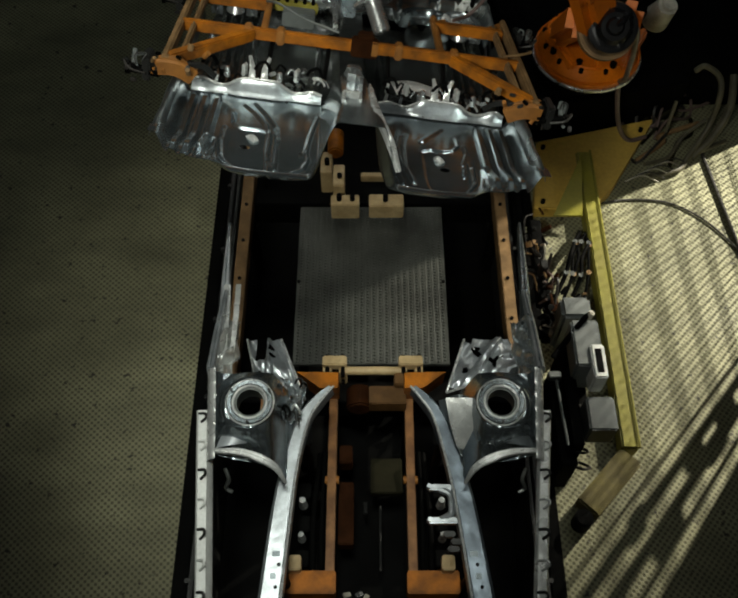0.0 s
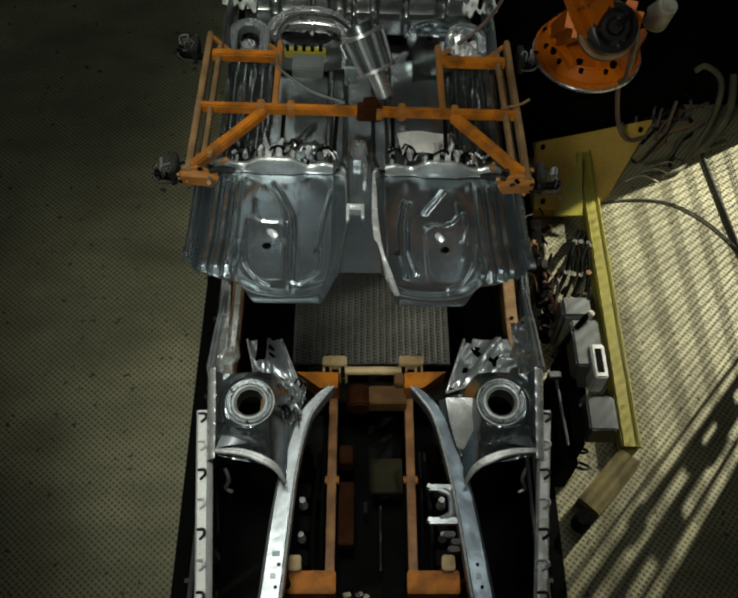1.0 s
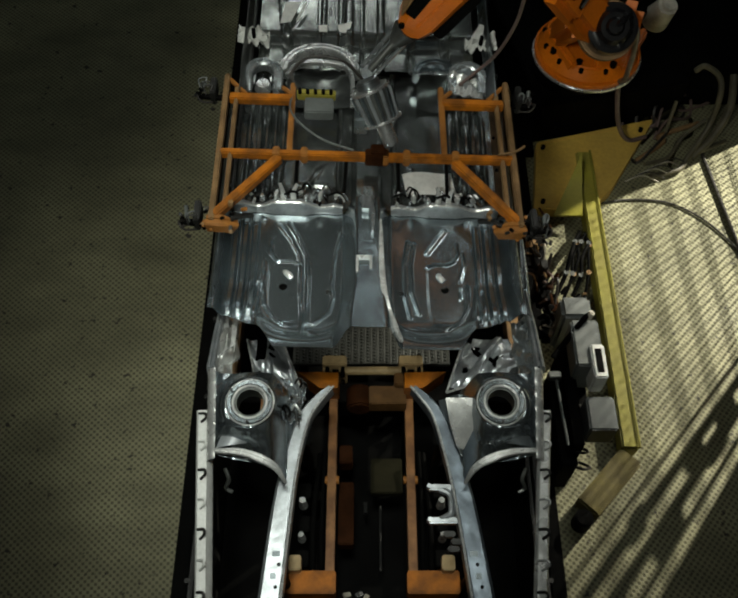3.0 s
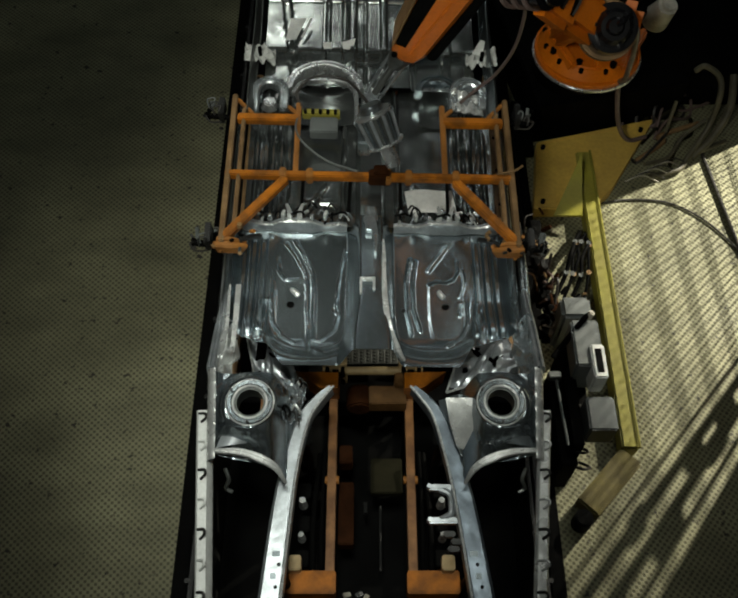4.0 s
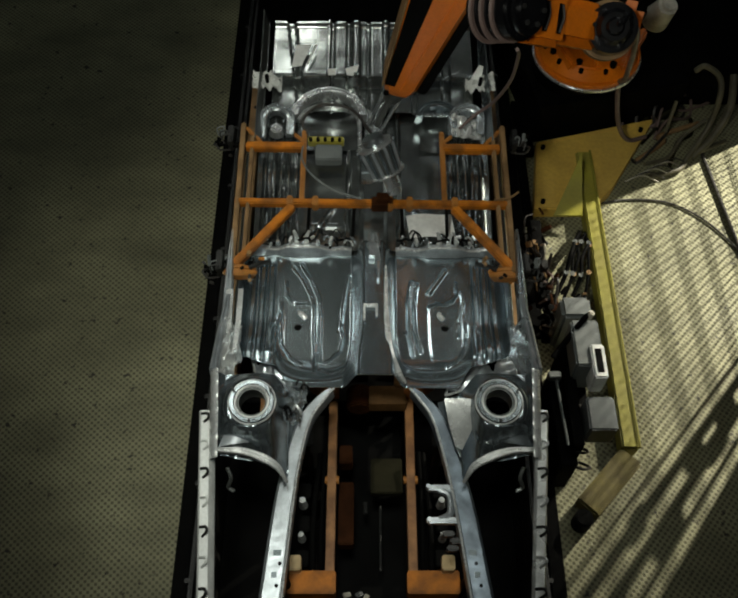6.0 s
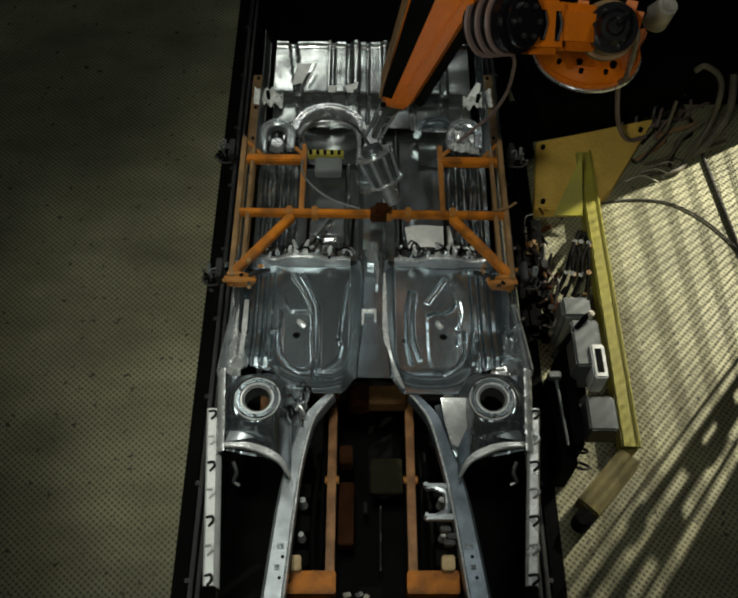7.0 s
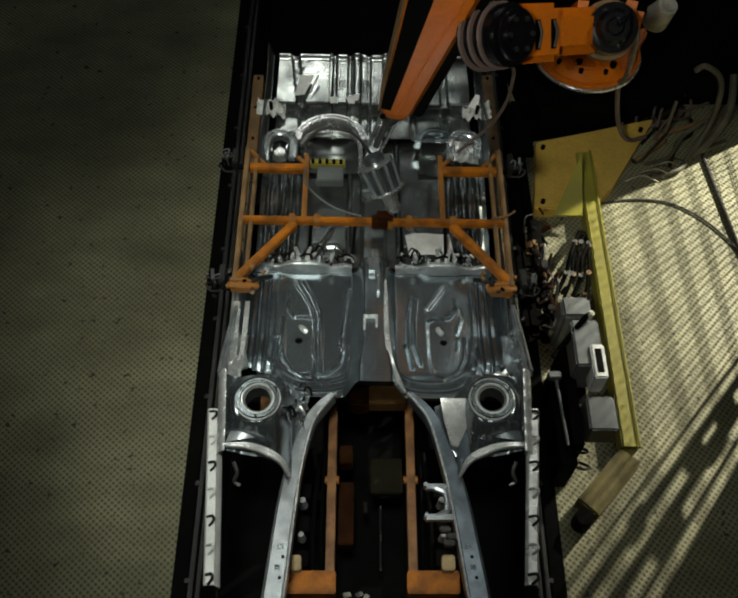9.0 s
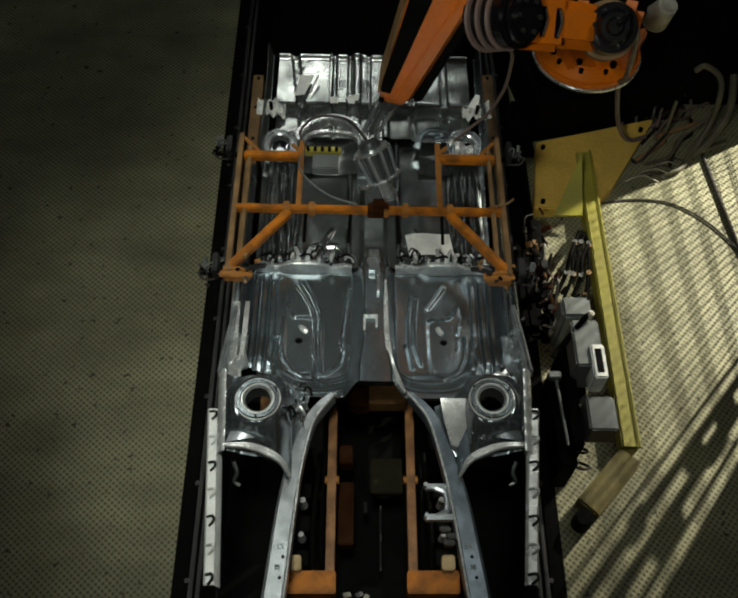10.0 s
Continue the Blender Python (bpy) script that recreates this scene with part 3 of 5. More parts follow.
def toothed_rail(front, name, x0, x1, y0, y1, z, mat, label):
    """Narrow upper apron rail with half-round lugs along it."""
    bm = bmesh.new()
    sheet(bm, lambda u, v: (x0 + (x1 - x0) * v + 0.058 * (u - 0.5), y0 + (y1 - y0) * v, z - 0.05 * smoothstep(0.75, 1.0, u) - 0.02 * v - 0.012 * smoothstep(0.85, 1.0, 1 - u)), 12, 40, 0.02)
    rail = front_part(name, bm, mat, front, label)
    for k in range(7):
        v = 0.04 + 0.155 * k
        x, y = x0 + (x1 - x0) * v, y0 + (y1 - y0) * v
        part("lug", pipe(bmesh.new(), [(x - 0.018, y + 0.016, z - 0.02 * v), (x + 0.008, y + 0.012, z + 0.012), (x + 0.014, y - 0.006, z + 0.014), (x - 0.006, y - 0.02, z - 0.02 * v)], 0.006, 6, 5), DARK if k % 2 == 0 else mat, rail)
    return rail


def build_front():
    front = thing("car_front_end", "galvanised front body frame with strut towers, held in the fixture", "car body", pose(*FRONT))
    strut_tower(front, -1, -0.475)
    strut_tower(front, 1, 0.525)
    toothed_rail(front, "apron_rail", -0.676, -0.625, -0.918, -1.66, 1.15, PRIMER, "pale primed apron rail with lugs")
    toothed_rail(front, "apron_rail", 0.722, 0.645, -0.918, -1.66, 1.15, EDGE, "dull zinc apron rail with lugs")
    part_points = {-1: [(-0.17, -0.725, 0.85), (-0.222, -0.775, 0.845), (-0.286, -0.864, 0.835), (-0.338, -1.058, 0.83), (-0.367, -1.257, 0.83), (-0.40, -1.605, 0.83), (-0.41, -1.72, 0.83)],
                   1: [(0.195, -0.725, 0.85), (0.246, -0.775, 0.845), (0.308, -0.864, 0.835), (0.366, -1.058, 0.83), (0.408, -1.257, 0.83), (0.457, -1.605, 0.83), (0.47, -1.72, 0.83)]}
    for s in (-1, 1):
        # pale steel left, dark steel right: uneven light put into the colour
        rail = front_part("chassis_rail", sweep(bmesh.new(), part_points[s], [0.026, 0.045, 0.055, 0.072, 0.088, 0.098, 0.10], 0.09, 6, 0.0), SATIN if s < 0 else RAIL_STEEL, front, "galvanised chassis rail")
        for k, (u, w) in enumerate(((0.70, 0.045), (0.86, 0.035))):
            a, b = Vector(part_points[s][3]), Vector(part_points[s][5])
            q = a + (b - a) * u
            part("rail_hole", drum(bmesh.new(), (q.x + 0.012, q.y - 0.045, 0.86), (q.x + 0.012, q.y - 0.045, 0.8765), 0.008, n=10), BLACK, rail)
            part("rail_patch", boxes(((q.x - w / 2, q.y - 0.02, 0.866), (q.x + w / 2, q.y + 0.015, 0.879))), ZINC, rail, "bright welded patch")
        # rolled edge along the rail's inner side
        inner = [(p[0] - s * w * 0.46, p[1], p[2] + 0.046) for p, w in zip(part_points[s], (0.026, 0.045, 0.055, 0.072, 0.088, 0.098, 0.10))]
        part("rail_edge", pipe(bmesh.new(), inner, 0.006, 6, 6), EDGE, rail, "bright rolled rail edge")
        # pressed inner web from rail up to the tower foot
        x0 = s * 0.30
        front_part("web_panel", sheet(bmesh.new(), lambda u, v, x0=x0, s=s: (x0 + s * (0.01 + 0.125 * u + 0.02 * v), -0.78 - 0.25 * v, 0.86 + 0.10 * u * (1 - v) + bead(u, 0.5, 0.3, 0.02) - 0.02 * v), 16, 16), ZINC_DULL, front)
        for name, pts in TOE[s]:
            front_part(name, facet(pts, 0.005), EDGE, front)
        # toe panel: pressed, holed and cut out between its prongs, with bright turned edges
        qa, qb, qc, qd = (Vector(q) for q in TOE_QUAD[s])

        def toe_point(u, v, qa=qa, qb=qb, qc=qc, qd=qd, s=s):
            p = (qa * (1 - u) + qb * u) * (1 - v) + (qd * (1 - u) + qc * u) * v
            p.z += 0.040 * noise.noise((3.5 * u, 3 * v, 2.0 + s)) + 0.006 * noise.noise((11 * u, 9 * v, 5.0)) + bead(u + 0.4 * v, 0.62, 0.10, 0.03)
            return p

        def toe_gap(p, s=s, qa=qa, qb=qb, qc=qc, qd=qd):
            mid = qa * 0.55 + qb * 0.45
            notch = abs(p.x - mid.x) < 0.028 and p.y > -0.50
            hole = min((p.xy - (qa * 0.75 + qc * 0.25).xy).length, (p.xy - (qb * 0.62 + qd * 0.38).xy).length) < 0.014
            return (notch and s < 0) or hole or noise.noise((p.x * 17, p.y * 17, 7.5 + s)) > 0.34
        toe = front_part("toe_panel", sheet(bmesh.new(), toe_point, 44, 44, 0.005, toe_gap), SATIN, front, "crumpled bright toe panel with holes")
        for side in ([(0.0, v / 6) for v in range(7)], [(1.0, v / 6) for v in range(7)], [(u / 6, 1.0) for u in range(7)]):
            part("turned_edge", pipe(bmesh.new(), [toe_point(u, v) + Vector((0, 0, 0.006)) for u, v in side], 0.006, 6, 3), EDGE, toe)
        # crumpled hinge pillar foot and sill stub; the brighter left side is in the colour
        hx = -0.66 if s < 0 else 0.715
        pillar = front_part("hinge_pillar", sheet(bmesh.new(), lambda u, v, hx=hx, s=s: (hx - s * 0.07 * u + s * 0.01 * math.sin(9 * v), -0.42 - 0.33 * v, 0.98 + 0.14 * v - 0.10 * u + 0.03 * math.sin(17 * v + 8 * u) + 0.045 * noise.noise((5 * u, 9 * v, s * 3.0))), 16, 30, 0.004), EDGE if s < 0 else CRUMPLED, front, "bright crumpled pillar foot")
        part("pillar_edge", sweep(bmesh.new(), [(hx, -0.28, 0.93), (hx + s * 0.005, -0.5, 1.02), (hx, -0.74, 1.14)], [0.02, 0.032, 0.036], 0.04, 6, 0.3), SATIN, pillar)
        part("sill_stub", sweep(bmesh.new(), [(hx + s * 0.02, 0.12, 0.86), (hx + s * 0.015, -0.15, 0.88), (hx, -0.45, 0.93)], [0.012, 0.035, 0.05], 0.05, 6, 0.3), SATIN if s < 0 else ZINC_DULL, pillar)
    # forked gearbox bracket on one rail
    fork = front_part("fork_bracket", boxes(((0.25, -1.175, 0.80), (0.42, -1.15, 0.85)), bevel=0.008), SATIN, front, "dull forked bracket")
    part("fork_arm", boxes(((0.245, -1.315, 0.80), (0.42, -1.29, 0.85)), bevel=0.008), SATIN, fork)
    part("fork_web", pipe(bmesh.new(), [(0.30, -1.165, 0.83), (0.345, -1.19, 0.83), (0.352, -1.235, 0.83), (0.345, -1.275, 0.83), (0.30, -1.30, 0.83)], 0.016), SATIN, fork)
    for y in (-1.162, -1.302):
        part("fork_pin", drum(bmesh.new(), (0.255, y, 0.83), (0.255, y, 0.87), 0.010, n=12), SATIN, fork)
    for x, y in ((0.33, -1.36), (0.36, -1.39), (0.345, -1.42)):
        part("fork_lug", boxes(((x - 0.02, y - 0.012, 0.81), (x + 0.03, y + 0.012, 0.86))), DARK, fork)
    return front


# ---- the floor assembly of the car body ----
# pressed beads of the two floor pans: the line that each follows, half width, height
RIDGES = [
    ([(-0.357, -0.031), (-0.308, -0.115), (-0.263, -0.224), (-0.253, -0.331), (-0.253, -0.476), (-0.252, -0.57)], 0.013, 0.012),
    ([(-0.396, -0.05), (-0.348, -0.116), (-0.304, -0.203), (-0.287, -0.279), (-0.286, -0.405), (-0.276, -0.536), (-0.276, -0.644)], 0.013, 0.009),
    ([(-0.43, -0.132), (-0.425, -0.213), (-0.394, -0.25), (-0.328, -0.25), (-0.285, -0.266)], 0.010, 0.009),
    ([(-0.252, -0.57), (-0.224, -0.58), (-0.154, -0.513), (-0.139, -0.442), (-0.149, -0.38)], 0.012, 0.010),
    ([(-0.111, -0.086), (-0.131, -0.198), (-0.144, -0.306), (-0.149, -0.401)], 0.012, 0.009),
    ([(-0.451, -0.251), (-0.457, -0.358), (-0.444, -0.481), (-0.397, -0.55), (-0.345, -0.588)], 0.012, 0.009),
    ([(-0.474, -0.358), (-0.511, -0.38), (-0.512, -0.533)], 0.014, 0.012),
    ([(-0.473, -0.369), (-0.476, -0.451), (-0.482, -0.542)], 0.012, 0.010),
    ([(-0.235, -0.619), (-0.201, -0.647), (-0.135, -0.621), (-0.094, -0.571), (-0.062, -0.44)], 0.014, 0.010),
    ([(0.377, -0.061), (0.328, -0.135), (0.29, -0.191)], 0.016, 0.010),
    ([(0.431, -0.132), (0.432, -0.197), (0.408, -0.236), (0.372, -0.253), (0.323, -0.249), (0.288, -0.266)], 0.010, 0.009),
    ([(0.204, -0.128), (0.183, -0.259), (0.183, -0.426), (0.202, -0.535)], 0.013, 0.012),
    ([(0.23, -0.138), (0.213, -0.258), (0.214, -0.404), (0.242, -0.515)], 0.013, 0.010),
    ([(0.44, -0.362), (0.433, -0.429)], 0.010, 0.010),
    ([(0.47, -0.361), (0.467, -0.479), (0.433, -0.544), (0.363, -0.6)], 0.012, 0.010),
    ([(0.509, -0.37), (0.496, -0.547)], 0.014, 0.010),
    ([(0.455, -0.186), (0.46, -0.25), (0.437, -0.336)], 0.012, 0.006),
]


def ridge(x, y, line, w, h):
    """Height at x, y of a rounded bead along a bent line."""
    if not (min(p[0] for p in line) - 0.02 < x < max(p[0] for p in line) + 0.02 and min(p[1] for p in line) - 0.02 < y < max(p[1] for p in line) + 0.02):
        return 0.0
    best = w
    for (ax, ay), (bx, by) in zip(line, line[1:]):
        dx, dy = bx - ax, by - ay
        t = max(0.0, min(1.0, ((x - ax) * dx + (y - ay) * dy) / (dx * dx + dy * dy)))
        best = min(best, math.hypot(x - ax - t * dx, y - ay - t * dy))
    return h * (1 - smoothstep(0.0, 1.0, best / w))


def build_floor_assembly():
    car = thing("car_floor_assembly", "bare galvanised car floor with ribbed pans and tunnel", "car body")

    def front_edge(x):
        a = abs(x - 0.01)
        return -0.76 + 0.022 * smoothstep(0.05, 0.16, a) + 0.125 * smoothstep(0.385, 0.48, a) + 0.045 * smoothstep(0.48, 0.64, a)

    def pan(u, v):
        x = -0.675 + 1.375 * u
        y = 0.03 + (front_edge(x) - 0.03) * v
        a = abs(x - 0.01)
        z = -0.158
        top = -0.015 - 0.23 * y
        # toe board rising round the rounded end of each footwell
        d = (abs((a - 0.28) / 0.215) ** 2.6 + abs((y + 0.28) / 0.36) ** 2.6) ** (1 / 2.6)
        z += 0.045 * smoothstep(0.92, 1.22, d) * smoothstep(-0.35, -0.55, y) + 0.05 * smoothstep(-0.55, -0.74, y)
        k = smoothstep(-0.42, -0.72, y)
        z += (top - z) * (1 - smoothstep(0.046 + 0.022 * k, 0.118 + 0.034 * k, a))
        # shallow recess under the seat foot
        fx, fy = (a - 0.36) / 0.085, (y + 0.36) / 0.22
        r = (abs(fx) ** 4 + abs(fy) ** 4) ** 0.25
        z -= 0.004 * (1 - smoothstep(0.88, 1.06, r)) * smoothstep(-0.22, -0.36, y)
        for at, h in ((0.515, 0.020), (0.560, 0.026), (0.605, 0.026)):
            z += bead(a, at, 0.019, h) * smoothstep(0.02, -0.06, y) * smoothstep(-0.61, -0.54, y)
        z += 0.07 * smoothstep(0.625, 0.665, a)
        for line, w, h in RIDGES:
            if line[0][0] * (x - 0.01) > 0:
                z += ridge(x, y, line, w, h)
        return x, y, z
    floor = part("floor_pan", sheet(bmesh.new(), pan, 340, 180, 0.003, lambda p: min(math.hypot(p.x + 0.366, p.y + 0.383), math.hypot(p.x - 0.366, p.y + 0.383)) < 0.0175), ZINC, car, "ribbed floor pan with raised tunnel")
    for s in (-1, 1):
        part("drain_plug", drum(bmesh.new(), (s * 0.366, -0.383, -0.19), (s * 0.366, -0.383, -0.184), 0.022, n=20), BLACK, floor, "black drain hole")
        part("stud", pipe(bmesh.new(), [(s * 0.352 - 0.012, -0.300, -0.172), (s * 0.345, -0.318, -0.158), (s * 0.345 + 0.015, -0.335, -0.166)], 0.014, 10, 5), EDGE, floor, "bright welded tab")
        part("fastener", drum(bmesh.new(), (s * 0.165, -0.41, -0.16), (s * 0.165, -0.41, -0.15), 0.008, n=10), DARK, floor)
    bracket = boxes(((-0.045, -0.386, 0.07), (0.025, -0.374, 0.098)), ((-0.045, -0.46, 0.07), (-0.034, -0.38, 0.10)), ((0.014, -0.44, 0.07), (0.024, -0.38, 0.098)), bevel=0.003)
    # strip laid along the tunnel shoulder, the highlight there put into its colour
    part("tunnel_seam", sweep(bmesh.new(), [(0.066, -0.13, 0.018), (0.066, -0.25, 0.046), (0.066, -0.45, 0.088), (0.080, -0.62, 0.112), (0.115, -0.705, 0.075), (0.15, -0.735, 0.0)], [0.008, 0.018, 0.024, 0.026, 0.026, 0.014], 0.016, 6, 0.0), EDGE, floor, "tunnel edge strip, pale for its highlight")
    part("tunnel_bracket", bracket, EDGE, floor, "bright tunnel bracket")
    part("tunnel_lever_plate", sweep(sweep(drum(bmesh.new(), (0.008, 0.0, -0.01), (0.008, 0.0, 0.022), 0.04, 0.03, 18, 0.008), [(0.008, 0.06, 0.0), (0.008, 0.0, 0.012), (0.0, -0.08, 0.02)], [0.05, 0.06, 0.035], 0.03, 5, 0.03), [(0.02, -0.04, 0.015), (0.03, -0.12, 0.03), (0.028, -0.22, 0.045)], [0.03, 0.022, 0.012], 0.03, 5, 0.03), CRUMPLED, floor, "bright lever plate")
    # seat cross members with peaked, flanged top edges
    for s in (-1, 1):
        def hat(u, v, s=s):
            x = 0.01 + s * (0.115 + 0.51 * u)
            peak = 0.040 * smoothstep(0.22, 0.36, u) * (1 - smoothstep(0.60, 0.76, u)) + 0.024 * math.exp(-((u - 0.92) / 0.07) ** 2) + 0.014 * math.exp(-((u - 0.08) / 0.06) ** 2)
            prof = smoothstep(0.0, 0.22, v) - smoothstep(0.72, 1.0, v)
            return x, 0.070 - 0.046 * v - 0.25 * peak * v, -0.150 + (0.022 + peak) * prof
        member = part("seat_cross_member", sheet(bmesh.new(), hat, 60, 18, 0.003), SATIN, car, "bright peaked cross member")
        part("member_edge", pipe(bmesh.new(), [Vector(hat(k / 14, 0.62)) + Vector((0, 0, 0.003)) for k in range(15)], 0.006, 6, 3), EDGE, member, "bright rolled edge")
        for k in range(7):
            x = 0.01 + s * (0.15 + 0.068 * k)
            kind = k % 3
            bm = bmesh.new()
            if kind == 0:
                pipe(bm, [(x - 0.03, 0.055, -0.05), (x - 0.015, 0.04, -0.02), (x + 0.012, 0.045, -0.015), (x + 0.03, 0.06, -0.05)], 0.006, 6, 5)
            elif kind == 1:
                box(bm, (x - 0.008, 0.035, -0.08), (x + 0.006, 0.07, -0.03), 0.004, pose(0, 0, 0, 0, 0, 20 * s))
            else:
                drum(bm, (x, 0.05, -0.09), (x, 0.05, -0.05), 0.013, 0.009, 12, 0.003)
            part("seat_lug", bm, (BLACK, EDGE, BRIGHT)[kind], member)
        for dx, lean in ((-0.03, -0.012), (0.02, 0.016)):
            hx = 0.01 + s * 0.365 + dx
            part("hook", sweep(bmesh.new(), [(hx, 0.05, -0.10), (hx, 0.065, -0.05), (hx + lean, 0.085, -0.01)], [0.03, 0.022, 0.012], 0.008, 4, 0.0), EDGE, member, "bright upright hook")
        rnd = random.Random(40 + s)
        for k in range(34):
            x, y, z = 0.01 + s * rnd.uniform(0.13, 0.60), rnd.uniform(0.045, 0.115), rnd.uniform(-0.12, -0.06)
            bm = bmesh.new()
            if k % 3 == 0:
                pipe(bm, [(x, y, z), (x + 0.015, y + 0.012, z + 0.02), (x + 0.035, y, z + 0.012), (x + 0.045, y - 0.015, z)], 0.0045, 6, 4)
            elif k % 3 == 1:
                box(bm, (x - 0.014, y - 0.006, z), (x + 0.014, y + 0.006, z + 0.014), 0.003, pose(0, 0, 0, rnd.uniform(-30, 30), rnd.uniform(-30, 30), rnd.uniform(0, 180)))
            else:
                drum(bm, (x, y, z - 0.03), (x + rnd.uniform(-0.01, 0.01), y, z + 0.008), 0.008, 0.006, 10)
            part("clip", bm, (BLACK, EDGE, BLACK, CRUMPLED, DARK)[k % 5], member)
    # rear floor: corrugated, behind the seats

    def rear(u, v):
        x = -0.62 + 1.26 * u
        y = 0.06 + 0.86 * v
        a = abs(x - 0.01)
        z = -0.162 + 0.03 * smoothstep(0.3, 0.8, v)
        z += (0.105 - 0.05 * v) * (1 - smoothstep(0.05, 0.075, a))
        for at in (0.135, 0.42, 0.46, 0.50, 0.54, 0.585):
            z += bead(a, at + 0.010 * noise.noise((y * 7, at * 40, 0.3)), 0.016, 0.024)
        z += bead(a + 0.55 * (y - 0.10), 0.335, 0.02, 0.014) * smoothstep(0.36, 0.26, y) + bead(y, 0.20, 0.012, 0.009) * (1 - smoothstep(0.30, 0.36, a)) * smoothstep(0.16, 0.2, a)
        z += 0.003 * noise.noise((x * 9, y * 9, 1.7))
        return x, y, z
    part("rear_floor", sheet(bmesh.new(), rear, 150, 70, 0.003), REAR_ZINC, car, "corrugated rear floor")
    bm = bmesh.new()
    sheet(bm, lambda u, v: (0.18 + 0.24 * u + 0.02 * v, 0.245 - 0.145 * v + 0.02 * u, -0.112 + 0.012 * math.sin(5 * u) + 0.01 * v), 10, 8, 0.001)
    part("paper_sheet", bm, PAPER, car, "white paper sheet")
    # round spare wheel wells with bright arched rims
    for cx, r, mat in ((-0.235, 0.185, BRIGHT), (0.36, 0.10, ZINC)):
        arch = [(cx + r * math.cos(a), 0.83 + r * 0.95 * math.sin(a), -0.045) for a in (math.pi * k / 10 for k in range(11))]
        well = part("wheel_well", sweep(bmesh.new(), arch, 0.045, 0.07, 4), mat, car, "bright arched well rim")
        part("well_dish", sheet(bmesh.new(), lambda u, v, cx=cx, r=r: (cx + r * (2 * u - 1) * (0.94 if v < 0.5 else 0.94 * math.cos((v - 0.5) * 2.6)), 0.66 + (0.17 + 0.95 * r) * v, -0.09 - 0.03 * math.sin(math.pi * u)), 16, 12, 0.003), REAR_ZINC, well)
    part("well_rim", sweep(bmesh.new(), [(-0.40, 0.80, -0.03), (-0.35, 0.865, -0.02), (-0.235, 0.885, -0.015), (-0.11, 0.865, -0.02), (-0.07, 0.80, -0.03), (-0.065, 0.62, -0.05)], 0.022, 0.03, 5), BRIGHT, car, "bright rim")
    # small side wells with bright caps
    for x, y in ((-0.52, 0.84), (0.52, 0.86)):
        part("side_well", sweep(bmesh.new(), [(x - 0.08, y - 0.14, -0.06), (x - 0.07, y - 0.01, -0.03), (x, y + 0.03, -0.02), (x + 0.07, y - 0.01, -0.03), (x + 0.075, y - 0.12, -0.06)], 0.05, 0.05, 5), CRUMPLED, car)
        part("side_cap", drum(bmesh.new(), (x, y - 0.09, -0.08), (x, y - 0.09, -0.03), 0.045, 0.03, 18, 0.006), BRIGHT, car, "bright cap")
    # boot floor with cross ribs, and its turned up side flanges

    def boot(u, v):
        x = -0.56 + 1.13 * u
        y = 0.90 + 0.70 * v
        z = -0.075 + 0.055 * smoothstep(1.07, 1.10, y) + bead(y, 1.115, 0.02, 0.012) + bead(y, 1.49, 0.018, 0.022)
        for at, w, h in ((-0.44, 0.03, -0.022), (-0.245, 0.012, 0.012), (-0.225, 0.014, -0.014), (-0.135, 0.014, -0.016), (-0.09, 0.03, 0.016), (-0.02, 0.012, -0.014), (0.08, 0.025, 0.016), (0.24, 0.02, -0.016), (0.42, 0.03, -0.02)):
            z += bead(x + 0.12 * (y - 1.3) * (at < -0.4), at, w, h)
        z -= 0.25 * smoothstep(1.505, 1.56, y)
        return x, y, z + 0.005 * noise.noise((x * 7, y * 7, 4.1))
    part("boot_floor", sheet(bmesh.new(), boot, 150, 90, 0.003), REAR_ZINC, car, "ribbed boot floor")
    for s, x in ((-1, -0.605), (1, 0.625)):
        part("side_member", sheet(bmesh.new(), lambda u, v, x=x, s=s: (x + s * (0.028 * u - 0.01), 0.62 + 0.9 * v, -0.05 + 0.10 * smoothstep(0.2, 0.9, u) + 0.02 * math.sin(7 * v)), 10, 40, 0.004), OLD_ZINC if s < 0 else ZINC_DULL, car, "upturned side member")
        bm = sheet(bmesh.new(), lambda u, v, x=x, s=s: (x + s * (0.06 - 0.16 * u), 1.0 + (0.12 - 0.02 * u) * v + 0.02 * u, 0.0 + 0.05 * noise.noise((7 * u, 5 * v, 3.3 + s)) - 0.03 * u), 16, 12, 0.004)
        bracket = part("corner_bracket", bm, PRIMER, car, "pale bent corner bracket")
        part("bracket_hole", drum(bmesh.new(), (x - s * 0.02, 1.06, -0.02), (x - s * 0.02, 1.06, 0.035), 0.011, n=12), BLACK, bracket)
        part("sill_flange", sheet(bmesh.new(), lambda u, v, s=s: (0.01 + s * (0.655 + 0.035 * u), -0.52 + 1.2 * v, -0.09 + 0.045 * math.sin(3.1 * u) + 0.004 * math.sin(30 * v)), 8, 50, 0.004), ZINC_DULL, car)
